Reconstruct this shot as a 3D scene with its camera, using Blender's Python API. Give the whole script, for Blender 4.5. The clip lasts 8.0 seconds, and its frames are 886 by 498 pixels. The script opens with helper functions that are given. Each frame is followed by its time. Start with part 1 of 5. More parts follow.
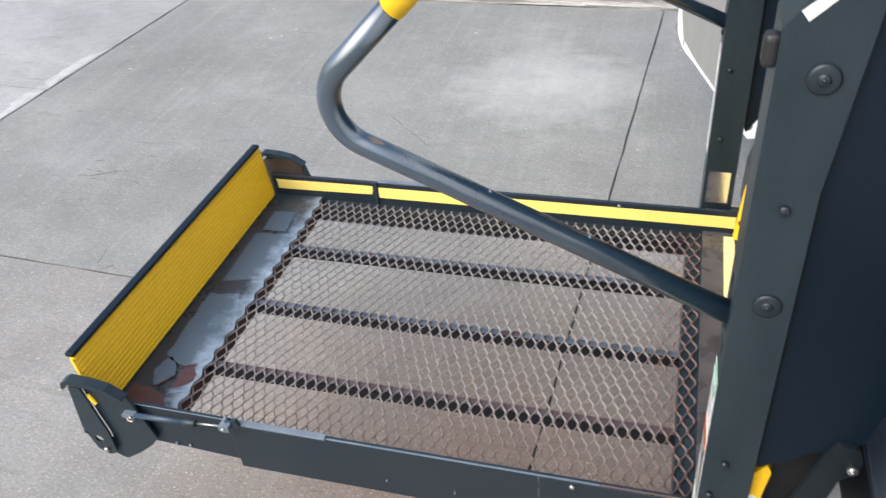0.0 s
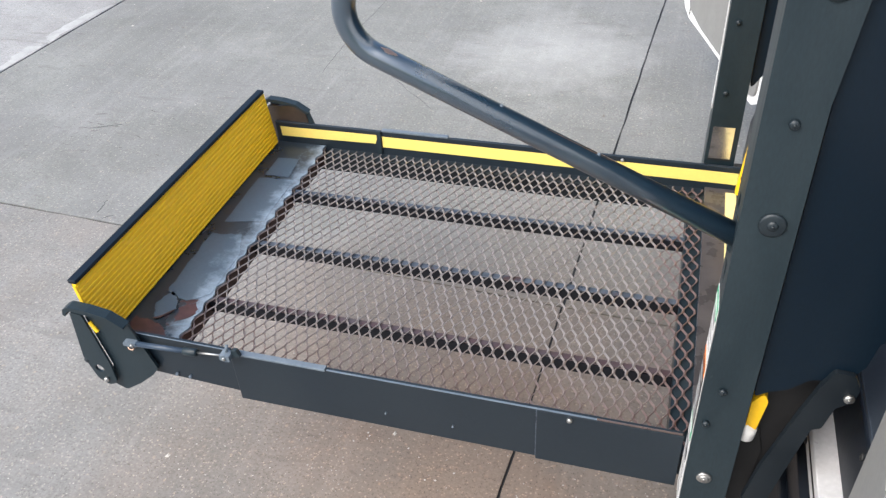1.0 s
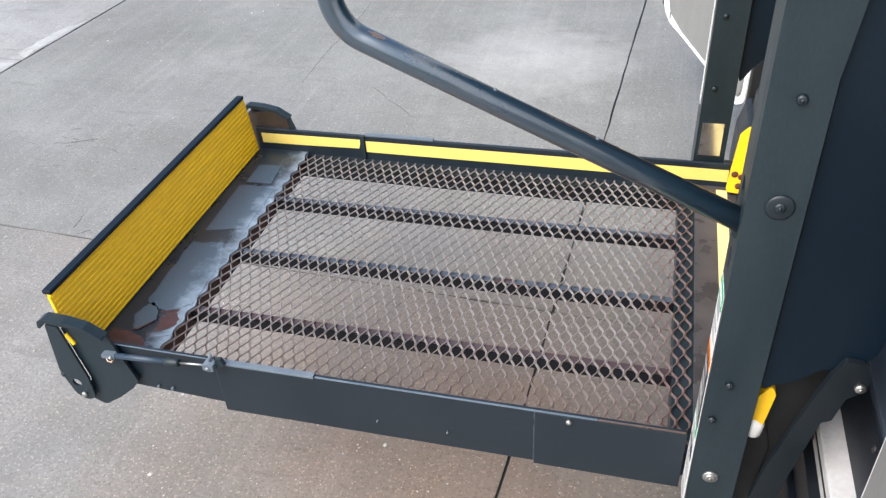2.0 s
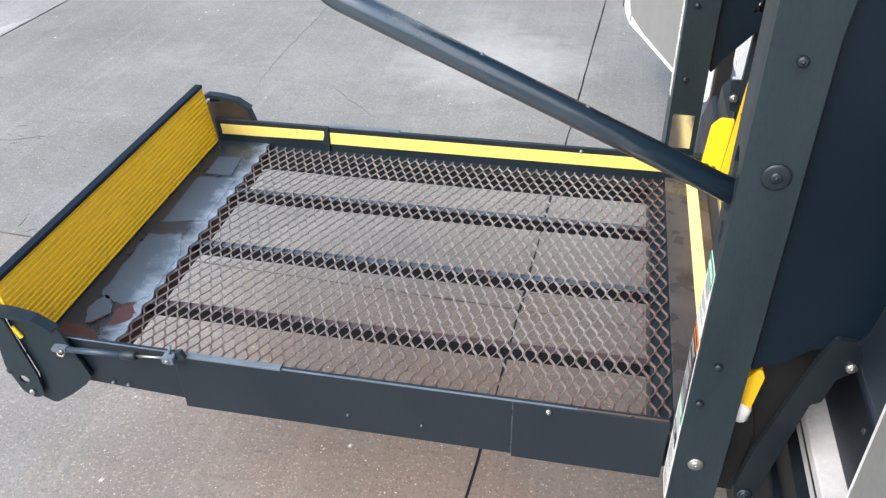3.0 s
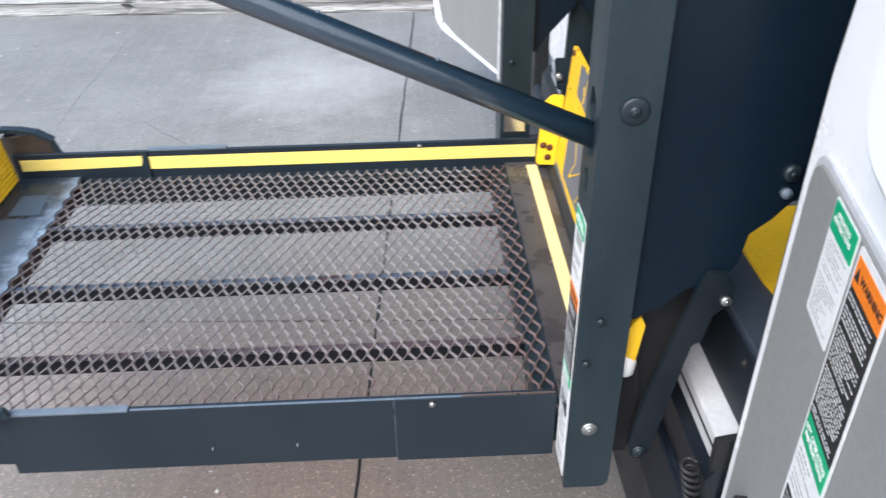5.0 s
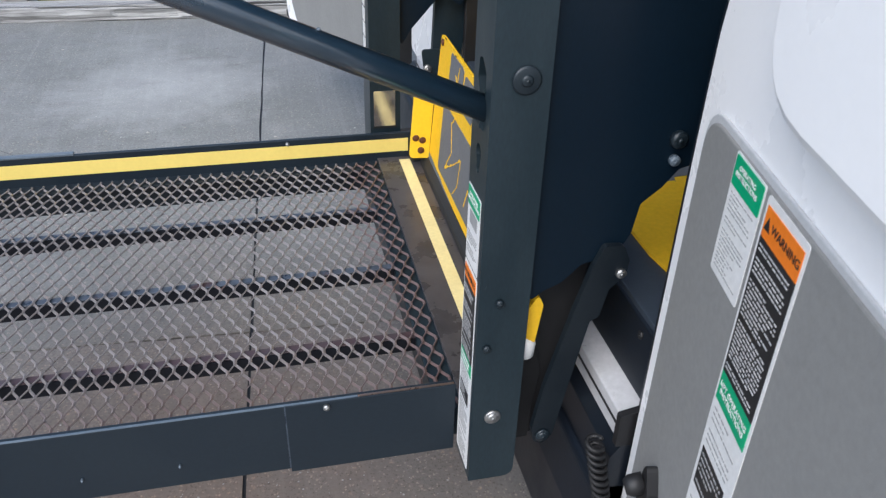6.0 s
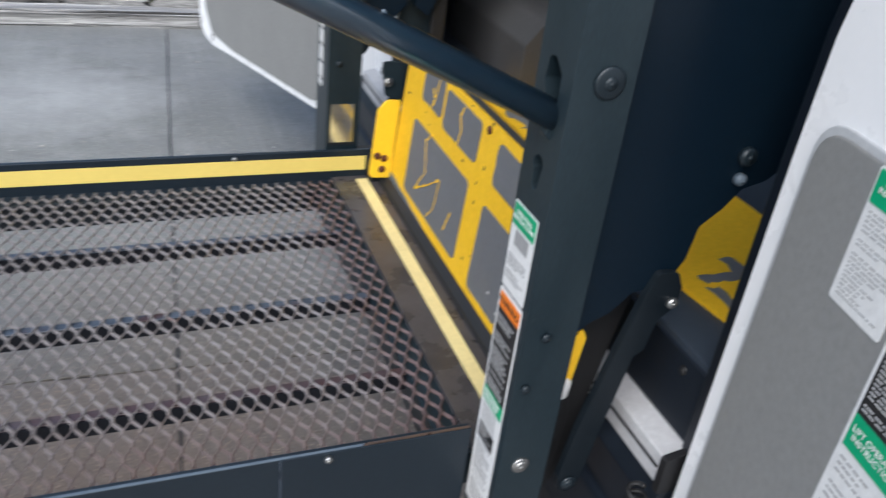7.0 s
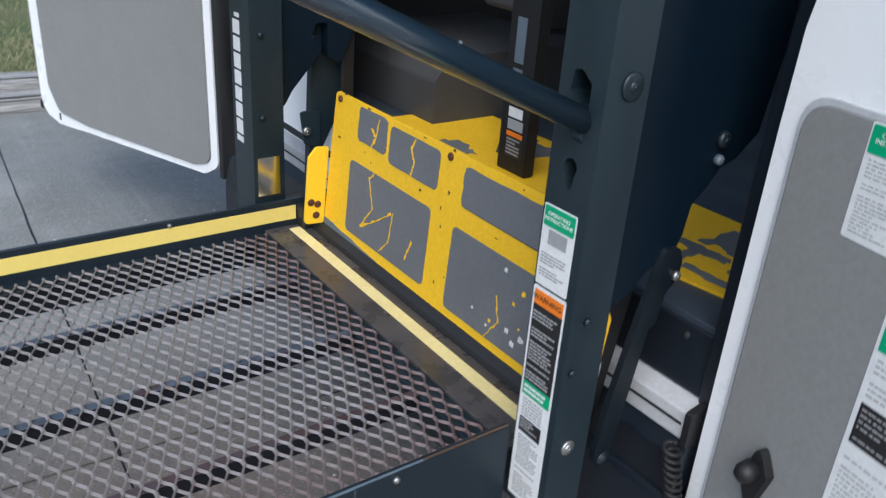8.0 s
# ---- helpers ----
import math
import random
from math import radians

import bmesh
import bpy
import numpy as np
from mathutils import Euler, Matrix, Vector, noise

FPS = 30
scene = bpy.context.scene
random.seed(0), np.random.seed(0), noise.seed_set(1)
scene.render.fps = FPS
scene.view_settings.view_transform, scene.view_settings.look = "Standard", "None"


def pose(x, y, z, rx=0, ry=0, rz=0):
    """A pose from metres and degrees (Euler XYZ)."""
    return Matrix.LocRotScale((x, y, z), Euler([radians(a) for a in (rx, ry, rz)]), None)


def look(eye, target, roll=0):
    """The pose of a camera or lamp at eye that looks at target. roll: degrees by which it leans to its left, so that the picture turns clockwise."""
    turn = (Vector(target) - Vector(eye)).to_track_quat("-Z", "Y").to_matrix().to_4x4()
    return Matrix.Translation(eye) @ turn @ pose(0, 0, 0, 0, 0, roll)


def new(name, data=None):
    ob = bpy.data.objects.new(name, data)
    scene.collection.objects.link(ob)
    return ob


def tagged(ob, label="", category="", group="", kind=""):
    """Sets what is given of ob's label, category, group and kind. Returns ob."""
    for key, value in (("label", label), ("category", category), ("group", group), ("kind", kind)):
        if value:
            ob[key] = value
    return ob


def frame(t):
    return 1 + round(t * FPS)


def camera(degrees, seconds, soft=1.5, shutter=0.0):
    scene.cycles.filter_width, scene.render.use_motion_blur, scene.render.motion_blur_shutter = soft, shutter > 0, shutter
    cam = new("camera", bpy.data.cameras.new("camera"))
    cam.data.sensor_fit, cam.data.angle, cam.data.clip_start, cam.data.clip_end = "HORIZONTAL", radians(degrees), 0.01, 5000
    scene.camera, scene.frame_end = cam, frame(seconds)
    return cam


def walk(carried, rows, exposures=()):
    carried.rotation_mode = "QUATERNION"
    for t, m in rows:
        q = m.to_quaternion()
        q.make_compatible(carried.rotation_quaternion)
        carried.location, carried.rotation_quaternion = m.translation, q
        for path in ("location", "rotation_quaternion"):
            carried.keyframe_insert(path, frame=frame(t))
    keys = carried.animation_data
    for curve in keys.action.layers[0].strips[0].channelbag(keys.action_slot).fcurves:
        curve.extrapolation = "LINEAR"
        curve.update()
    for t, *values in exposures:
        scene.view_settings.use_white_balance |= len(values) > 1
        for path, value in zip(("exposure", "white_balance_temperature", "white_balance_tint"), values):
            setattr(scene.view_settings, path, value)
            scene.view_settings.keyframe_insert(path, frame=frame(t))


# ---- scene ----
Z0 = 0.52          # height of the lift's deck over the concrete
cam = camera(57.2, 8.0, soft=1.3, shutter=0.35)
PATH = [
    (0, (1.097, -0.888, 1.196), (0.592, 0.644, 0.013), -5.2),
    (0.2, (1.097, -0.9, 1.184), (0.639, 0.634, -0.014), -4.6),
    (0.5, (1.097, -0.921, 1.165), (0.626, 0.595, -0.052), -3.9),
    (0.8, (1.095, -0.943, 1.144), (0.582, 0.562, -0.069), -3.5),
    (1, (1.093, -0.949, 1.13), (0.604, 0.562, -0.085), -3.3),
    (2.3, (1.057, -0.934, 1.059), (0.624, 0.632, -0.107), -3.2),
    (2.5, (1.047, -0.937, 1.043), (0.654, 0.644, -0.116), -2.1),
    (3, (1.028, -0.93, 1.012), (0.689, 0.66, -0.151), -1.1),
    (3.2, (1.023, -0.931, 1.006), (0.684, 0.675, -0.134), -1.8),
    (3.5, (1.014, -0.935, 0.996), (0.627, 0.683, -0.113), -2.9),
    (4, (0.995, -0.938, 0.963), (0.656, 0.69, -0.147), -1.8),
    (4.5, (1.0, -0.919, 0.938), (0.852, 0.738, -0.171), -2.0),
    (5, (0.989, -0.904, 0.913), (1.047, 0.762, -0.192), -1.0),
    (5.2, (0.984, -0.889, 0.911), (1.153, 0.767, -0.197), -0.5),
    (6.3, (0.915, -0.853, 0.835), (1.33, 0.797, -0.217), 2.1),
    (6.5, (0.876, -0.824, 0.822), (1.3, 0.841, -0.203), 2.4),
    (7, (0.814, -0.717, 0.775), (1.498, 0.872, -0.229), 7.1),
    (7.2, (0.775, -0.703, 0.781), (1.662, 0.814, -0.173), 10.2),
    (7.5, (0.704, -0.699, 0.781), (1.699, 0.786, -0.115), 8.9),
    (7.8, (0.615, -0.68, 0.773), (1.648, 0.784, -0.114), 6.4),
    (8, (0.552, -0.675, 0.752), (1.636, 0.768, -0.11), 4.2),
]
UP = Vector((0, 0, Z0))
walk(cam, [(t, look(Vector(e) + UP, Vector(g) + UP, r)) for t, e, g, r in PATH],
     [(0.0, 1.11, 6150, 8), (4.5, 1.22, 5900, 8), (5.2, 1.04, 5650, 8), (6.3, 0.50, 5600, 8), (7.0, 0.52, 5680, 7), (8.0, 0.42, 5500, 6)])

# ---- world and sun: a bright, thinly overcast day ----
SUN_EL, SUN_AZ = 49.0, 218.0
world = bpy.data.worlds.new("sky")
scene.world = world
world.use_nodes = True
wn = world.node_tree
sky = wn.nodes.new("ShaderNodeTexSky")
sky.sky_type = "NISHITA"
sky.sun_disc = False
sky.sun_elevation, sky.sun_rotation = radians(SUN_EL), radians(SUN_AZ)
sky.air_density, sky.dust_density, sky.ozone_density = 1.0, 5.0, 0.5
wn.links.new(sky.outputs[0], wn.nodes["Background"].inputs[0])
wn.nodes["Background"].inputs[1].default_value = 0.132
lamp = bpy.data.lights.new("sun", "SUN")
lamp.energy, lamp.angle, lamp.color = 1.25, radians(75), (1.0, 0.975, 0.94)
sun = new("sun", lamp)
sd = Vector((math.sin(radians(SUN_AZ)) * math.cos(radians(SUN_EL)), math.cos(radians(SUN_AZ)) * math.cos(radians(SUN_EL)), math.sin(radians(SUN_EL))))
sun.matrix_world = look(sd * 20, (0, 0, 0))


# ---- materials ----
def material(name, base, rough=0.5, metal=0.0, second=None, scale=6.0, amount=0.5, grain=120.0, grain_amount=0.08,
             bump=0.15, bump_scale=150.0, spec=0.5, rust=None, rust_level=0.62, rust_scale=9.0, stretch=(1, 1, 1)):
    """A painted or raw surface: a base with large blotches of a second colour, fine grain, relief and worn spots."""
    m = bpy.data.materials.new(name)
    m.use_nodes = True
    nt = m.node_tree
    bs = nt.nodes["Principled BSDF"]
    bs.inputs["Roughness"].default_value = rough
    bs.inputs["Metallic"].default_value = metal
    bs.inputs["Specular IOR Level"].default_value = spec
    co = nt.nodes.new("ShaderNodeTexCoord")
    mp = nt.nodes.new("ShaderNodeMapping")
    mp.inputs["Scale"].default_value = stretch
    nt.links.new(co.outputs["Object"], mp.inputs[0])

    def noise_tex(s, detail=6.0, r=0.6):
        n = nt.nodes.new("ShaderNodeTexNoise")
        n.inputs["Scale"].default_value, n.inputs["Detail"].default_value, n.inputs["Roughness"].default_value = s, detail, r
        nt.links.new(mp.outputs[0], n.inputs["Vector"])
        return n

    def ramp(src, lo, hi):
        r = nt.nodes.new("ShaderNodeMapRange")
        r.inputs[1].default_value, r.inputs[2].default_value = lo, hi
        nt.links.new(src, r.inputs[0])
        return r.outputs[0]

    def mix(fac, a, b, mode="MIX"):
        x = nt.nodes.new("ShaderNodeMix")
        x.data_type, x.blend_type = "RGBA", mode
        for key, v in ((0, fac), (6, a), (7, b)):
            if isinstance(v, (int, float)):
                x.inputs[key].default_value = v
            elif isinstance(v, (tuple, list)):
                x.inputs[key].default_value = (*v[:3], 1)
            else:
                nt.links.new(v, x.inputs[key])
        return x.outputs[2]

    big = noise_tex(scale)
    fine = noise_tex(grain, 3.0)
    second = second or tuple(c * 0.8 for c in base)
    f = nt.nodes.new("ShaderNodeMath")
    f.operation = "MULTIPLY"
    f.inputs[1].default_value = amount
    nt.links.new(ramp(big.outputs["Fac"], 0.35, 0.68), f.inputs[0])
    col = mix(f.outputs[0], base, second)
    g = nt.nodes.new("ShaderNodeMapRange")
    g.inputs[1].default_value, g.inputs[2].default_value = 0.25, 0.75
    g.inputs[3].default_value, g.inputs[4].default_value = 1 - grain_amount, 1 + grain_amount
    nt.links.new(fine.outputs["Fac"], g.inputs[0])
    col = mix(1.0, col, g.outputs[0], "MULTIPLY")
    if rust:
        w = noise_tex(rust_scale, 8.0, 0.7)
        col = mix(ramp(w.outputs["Fac"], rust_level, rust_level + 0.05), col, rust)
    nt.links.new(col, bs.inputs["Base Color"])
    rr = nt.nodes.new("ShaderNodeMapRange")
    rr.inputs[1].default_value, rr.inputs[2].default_value = 0.3, 0.7
    rr.inputs[3].default_value, rr.inputs[4].default_value = max(rough - 0.08, 0.03), min(rough + 0.12, 1.0)
    nt.links.new(big.outputs["Fac"], rr.inputs[0])
    nt.links.new(rr.outputs[0], bs.inputs["Roughness"])
    if bump:
        b = nt.nodes.new("ShaderNodeBump")
        b.inputs["Strength"].default_value, b.inputs["Distance"].default_value = bump, 0.002
        nt.links.new(noise_tex(bump_scale, 4.0).outputs["Fac"], b.inputs["Height"])
        nt.links.new(b.outputs[0], bs.inputs["Normal"])
    return m


CHARCOAL = material("charcoal_paint", (0.0105, 0.0195, 0.0260), 0.38, second=(0.022, 0.034, 0.042), scale=9, amount=0.8, grain=300, grain_amount=0.14, bump=0.08, bump_scale=400, spec=0.33, rust=(0.040, 0.048, 0.053), rust_level=0.68, rust_scale=26, stretch=(1, 1, 0.3))
PLATE = material("side_plate_paint", (0.010, 0.017, 0.025), 0.36, second=(0.018, 0.026, 0.034), scale=5, bump=0.05, bump_scale=300, spec=0.4, rust=(0.14, 0.14, 0.15), rust_level=0.74, rust_scale=30)
NAVY = material("black_cover", (0.0018, 0.0074, 0.0155), 0.45, second=(0.0030, 0.0102, 0.0195), scale=5, amount=0.9, grain=260, grain_amount=0.16, bump=0.05, bump_scale=350, spec=0.25, rust=(0.008, 0.019, 0.032), rust_level=0.66, rust_scale=14, stretch=(1, 1, 0.4))
BLACK = material("black_rubber", (0.012, 0.012, 0.013), 0.55, second=(0.02, 0.02, 0.02), bump=0.08)
PITCH = material("pitch_black_plastic", (0.008, 0.008, 0.009), 0.6, bump=0.05)
RAIL = material("rail_paint", (0.013, 0.033, 0.058), 0.30, second=(0.020, 0.042, 0.066), scale=5, amount=0.5, grain_amount=0.04, bump=0.02, bump_scale=90, spec=0.6)
RAIL.node_tree.nodes["Principled BSDF"].inputs["Coat Weight"].default_value = 1.0
RAIL.node_tree.nodes["Principled BSDF"].inputs["Coat IOR"].default_value = 2.0
RAIL.node_tree.nodes["Principled BSDF"].inputs["Coat Roughness"].default_value = 0.20
YELLOW = material("barrier_yellow", (0.97, 0.615, 0.018), 0.38, second=(0.93, 0.575, 0.016), scale=6, bump=0.05, grain_amount=0.05)
YELLOW2 = material("bridge_yellow", (0.84, 0.505, 0.012), 0.45, second=(0.77, 0.45, 0.011), scale=7, bump=0.05, spec=0.35, rust=(0.16, 0.06, 0.02), rust_level=0.70, rust_scale=14)
TAPE = material("pale_yellow_tape", (0.84, 0.66, 0.17), 0.5, second=(0.76, 0.58, 0.14), scale=8, bump=0.04, grain_amount=0.03, rust=(0.30, 0.25, 0.14), rust_level=0.76, rust_scale=40)
TAPE2 = material("worn_cream_tape", (0.80, 0.67, 0.30), 0.6, second=(0.68, 0.55, 0.24), scale=14, bump=0.05, rust=(0.18, 0.15, 0.12), rust_level=0.72, rust_scale=40)
MESH = material("worn_brown_steel", (0.270, 0.248, 0.244), 0.32, 0.35, second=(0.36, 0.34, 0.34), scale=10, grain=400, grain_amount=0.2, bump=0.1, rust=(0.24, 0.17, 0.155), rust_level=0.64, rust_scale=7)
RIB = material("rib_steel", (0.007, 0.008, 0.012), 0.5, second=(0.014, 0.017, 0.024), scale=14, amount=0.6, bump=0.1, spec=0.25)
DECK = material("worn_deck_paint", (0.013, 0.022, 0.033), 0.30, second=(0.030, 0.040, 0.052), scale=9, amount=0.8, bump=0.12, rust=(0.070, 0.035, 0.032), rust_level=0.62, rust_scale=10)
INDECK = material("rubbed_brown_deck_paint", (0.040, 0.037, 0.038), 0.28, second=(0.090, 0.082, 0.082), scale=11, amount=0.9, bump=0.12, rust=(0.13, 0.12, 0.12), rust_level=0.67, rust_scale=35)
PATCH = material("blue_grey_grip_tape", (0.052, 0.080, 0.112), 0.36, second=(0.080, 0.112, 0.148), scale=12, bump=0.15, bump_scale=600)
REDDISH = material("reddish_bare_metal", (0.092, 0.046, 0.046), 0.34, 0.2, second=(0.040, 0.025, 0.028), scale=26, amount=0.9, bump=0.12, bump_scale=300)
HOOD = material("brown_black_hood", (0.030, 0.024, 0.021), 0.36, second=(0.055, 0.040, 0.033), scale=18, amount=0.9, bump=0.1, rust=(0.16, 0.075, 0.04), rust_level=0.72, rust_scale=30)
RUSTY = material("rusty_dark_steel", (0.035, 0.018, 0.016), 0.6, second=(0.07, 0.03, 0.025), scale=14, amount=0.8, bump=0.15)
COPPERY = material("rubbed_coppery_metal", (0.46, 0.30, 0.21), 0.30, 0.85, second=(0.22, 0.19, 0.18), scale=60, amount=0.8, bump=0.05)
ZINC = material("zinc_steel", (0.45, 0.45, 0.44), 0.35, 0.9, second=(0.3, 0.3, 0.3), scale=30, bump=0.05)
DARKBOLT = material("painted_bolt", (0.013, 0.021, 0.028), 0.36, 0.1, bump=0.05)
BLUE = material("strut_blue", (0.024, 0.042, 0.070), 0.35, second=(0.035, 0.055, 0.085), bump=0.03)
RIBTOP = material("worn_skylit_rib_top", (0.034, 0.044, 0.062), 0.30, second=(0.085, 0.105, 0.135), scale=30, amount=0.9, bump=0.1, rust=(0.05, 0.026, 0.024), rust_level=0.60, rust_scale=9)
RIBRUST = material("rusty_rib_top", (0.062, 0.034, 0.034), 0.34, second=(0.070, 0.062, 0.072), scale=24, amount=0.8, bump=0.1, rust=(0.022, 0.014, 0.014), rust_level=0.62, rust_scale=12)
STRIPG = material("pale_grey_strip", (0.10, 0.128, 0.16), 0.45, second=(0.15, 0.185, 0.22), scale=20, bump=0.08)
MIRROR = material("polished_plate", (0.78, 0.77, 0.75), 0.07, 1.0, second=(0.66, 0.65, 0.62), scale=10, bump=0.02)
WHITE = material("van_white_paint", (0.89, 0.89, 0.89), 0.28, second=(0.87, 0.87, 0.88), scale=3, amount=0.3, grain_amount=0.01, bump=0.0, spec=0.5)
SILLW = material("scuffed_white_paint", (0.50, 0.50, 0.51), 0.5, second=(0.34, 0.34, 0.35), scale=9, amount=0.7, bump=0.08, rust=(0.30, 0.30, 0.31), rust_level=0.62, rust_scale=22)
PANEL = material("grey_door_trim", (0.235, 0.235, 0.228), 0.55, second=(0.215, 0.215, 0.208), scale=5, bump=0.10, bump_scale=500)
RIM = material("pale_grey_rim", (0.50, 0.51, 0.52), 0.45, second=(0.44, 0.45, 0.46), bump=0.03)
INNER = material("dark_interior_trim", (0.052, 0.052, 0.054), 0.55, second=(0.064, 0.064, 0.065), bump=0.08)
FLOORV = material("van_floor_vinyl", (0.032, 0.042, 0.058), 0.42, second=(0.044, 0.056, 0.074), bump=0.1)
ARMS = material("black_arm_paint", (0.0060, 0.0095, 0.0135), 0.42, second=(0.011, 0.016, 0.021), scale=9, amount=0.8, bump=0.06, bump_scale=300, spec=0.3)
ROCKER = material("dark_rocker_plastic", (0.0065, 0.0095, 0.0150), 0.35, second=(0.010, 0.014, 0.021), scale=7, bump=0.06, spec=0.4)
PAD = material("grey_grip_pad", (0.13, 0.135, 0.145), 0.6, second=(0.16, 0.165, 0.175), scale=16, bump=0.3, bump_scale=700)
PAPER = material("decal_white", (0.72, 0.72, 0.71), 0.4, second=(0.66, 0.66, 0.65), bump=0.0)
GREEN = material("decal_green", (0.02, 0.36, 0.16), 0.4, bump=0.0)
ORANGE = material("decal_orange", (0.80, 0.20, 0.01), 0.4, bump=0.0)
INK = material("decal_black", (0.02, 0.02, 0.021), 0.4, bump=0.0)
PRINT = material("decal_pale_print", (0.50, 0.50, 0.50), 0.5, bump=0.0)
GREYINK = material("decal_grey_print", (0.33, 0.33, 0.33), 0.5, bump=0.0)
# both timbers: dark grain streaks are weathered cracks with their shade painted in
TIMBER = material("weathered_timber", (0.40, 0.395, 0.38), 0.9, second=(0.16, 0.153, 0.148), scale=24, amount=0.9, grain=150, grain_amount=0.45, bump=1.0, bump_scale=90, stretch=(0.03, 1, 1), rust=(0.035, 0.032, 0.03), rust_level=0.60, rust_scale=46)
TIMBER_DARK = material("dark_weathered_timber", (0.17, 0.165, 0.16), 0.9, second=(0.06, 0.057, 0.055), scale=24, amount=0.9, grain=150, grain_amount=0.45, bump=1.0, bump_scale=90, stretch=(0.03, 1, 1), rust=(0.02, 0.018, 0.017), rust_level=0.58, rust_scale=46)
GRASS = material("grass_blades", (0.11, 0.155, 0.055), 0.7, second=(0.30, 0.28, 0.16), scale=3.5, amount=0.9, bump=0.0)
SOIL = material("grass_ground", (0.07, 0.095, 0.03), 0.95, second=(0.14, 0.12, 0.06), scale=1.2, amount=0.8, bump=0.6, bump_scale=60)
SCUFF = material("dried_dirt", (0.105, 0.100, 0.094), 0.95, second=(0.16, 0.155, 0.148), scale=60, amount=1.0, bump=0.2)
CHALK = material("chalky_wash", (0.40, 0.40, 0.395), 0.9, second=(0.32, 0.32, 0.315), scale=16, amount=1.0, bump=0.2)
STONE = material("pale_grit", (0.55, 0.53, 0.49), 0.8, second=(0.16, 0.14, 0.125), scale=3, amount=1.0, bump=0.2)


def concrete(name, base, second, grains):
    m = material(name, base, 0.72, second=second, scale=0.9, amount=0.9, grain=110, grain_amount=0.26, bump=0.5, bump_scale=160)
    nt = m.node_tree
    bs = nt.nodes["Principled BSDF"]
    src = bs.inputs["Base Color"].links[0].from_socket
    co = nt.nodes.new("ShaderNodeTexCoord")

    def layer(src, scale, lo, hi, colour, strength, detail=5.0, stretch=(1, 1, 1)):
        mp = nt.nodes.new("ShaderNodeMapping")
        mp.inputs["Scale"].default_value = stretch
        nt.links.new(co.outputs["Object"], mp.inputs[0])
        n = nt.nodes.new("ShaderNodeTexNoise")
        n.inputs["Scale"].default_value, n.inputs["Detail"].default_value, n.inputs["Roughness"].default_value = scale, detail, 0.65
        nt.links.new(mp.outputs[0], n.inputs["Vector"])
        r = nt.nodes.new("ShaderNodeMapRange")
        r.inputs[1].default_value, r.inputs[2].default_value, r.inputs[4].default_value = lo, hi, strength
        nt.links.new(n.outputs["Fac"], r.inputs[0])
        x = nt.nodes.new("ShaderNodeMix")
        x.data_type = "RGBA"
        x.inputs[7].default_value = (*colour, 1)
        nt.links.new(r.outputs[0], x.inputs[0])
        nt.links.new(src, x.inputs[6])
        return x.outputs[2]

    src = layer(src, 2.2, 0.50, 0.76, (0.40, 0.40, 0.395), 0.32, 10.0)              # pale scuffed areas
    src = layer(src, 0.7, 0.48, 0.62, (0.20, 0.20, 0.20), 0.5, 8.0)               # broad dark stains
    src = layer(src, 7.0, 0.52, 0.72, (0.20, 0.20, 0.20), 0.5)               # grey mottling
    src = layer(src, 3.4, 0.47, 0.66, (0.150, 0.152, 0.146), 0.45, 9.0)               # cloudy mottling
    src = layer(src, 26.0, 0.52, 0.72, (0.30, 0.30, 0.29), 0.24, 3.0, (1.0, 0.035, 1))   # broom streaks
    src = layer(src, 34.0, 0.56, 0.72, (0.15, 0.15, 0.145), 0.20, 3.0, (1.0, 0.05, 1))
    src = layer(src, 95.0, 0.80 - grains, 0.86 - grains, (0.50, 0.47, 0.43), 0.3, 2.0)          # exposed pale grains
    src = layer(src, 70.0, 0.82 - grains, 0.87 - grains, (0.15, 0.135, 0.125), 0.65, 2.0)         # dark grains
    src = layer(src, 9.0, 0.57, 0.68, (0.15, 0.145, 0.14), 0.6, 9.0, (0.35, 1.6, 1))        # scraped dark marks
    src = layer(src, 26.0, 0.60, 0.68, (0.13, 0.12, 0.115), 0.55, 6.0, (0.6, 1.4, 1))       # pits
    src = layer(src, 1.4, 0.50, 0.64, (0.215, 0.165, 0.125), 4.0 * (grains - 0.05), 6.0)      # brown stains
    # pebbles of the aggregate, each of its own tone
    for size, tone, lo, hi, strength in ((210.0, (0.085, 0.075, 0.066), 0.86 - grains, 0.90 - grains * 0.5, 0.62), (175.0, (0.46, 0.42, 0.36), 0.93 - grains, 0.96 - grains * 0.5, 0.55), (110.0, (0.40, 0.33, 0.26), 0.985 - grains * 0.4, 0.99, 0.5)):
        vo = nt.nodes.new("ShaderNodeTexVoronoi")
        vo.inputs["Scale"].default_value = size
        wv = nt.nodes.new("ShaderNodeTexNoise")
        wv.inputs["Scale"].default_value = size * 0.9
        nt.links.new(co.outputs["Object"], wv.inputs["Vector"])
        wa = nt.nodes.new("ShaderNodeVectorMath")
        wa.operation = "MULTIPLY_ADD"
        wa.inputs[1].default_value = (1.6 / size,) * 3
        nt.links.new(wv.outputs["Color"], wa.inputs[0])
        nt.links.new(co.outputs["Object"], wa.inputs[2])
        nt.links.new(wa.outputs[0], vo.inputs["Vector"])
        sp = nt.nodes.new("ShaderNodeSeparateColor")
        nt.links.new(vo.outputs["Color"], sp.inputs[0])
        pick = nt.nodes.new("ShaderNodeMapRange")
        pick.inputs[1].default_value, pick.inputs[2].default_value = lo, hi
        nt.links.new(sp.outputs[0], pick.inputs[0])
        disc = nt.nodes.new("ShaderNodeMapRange")
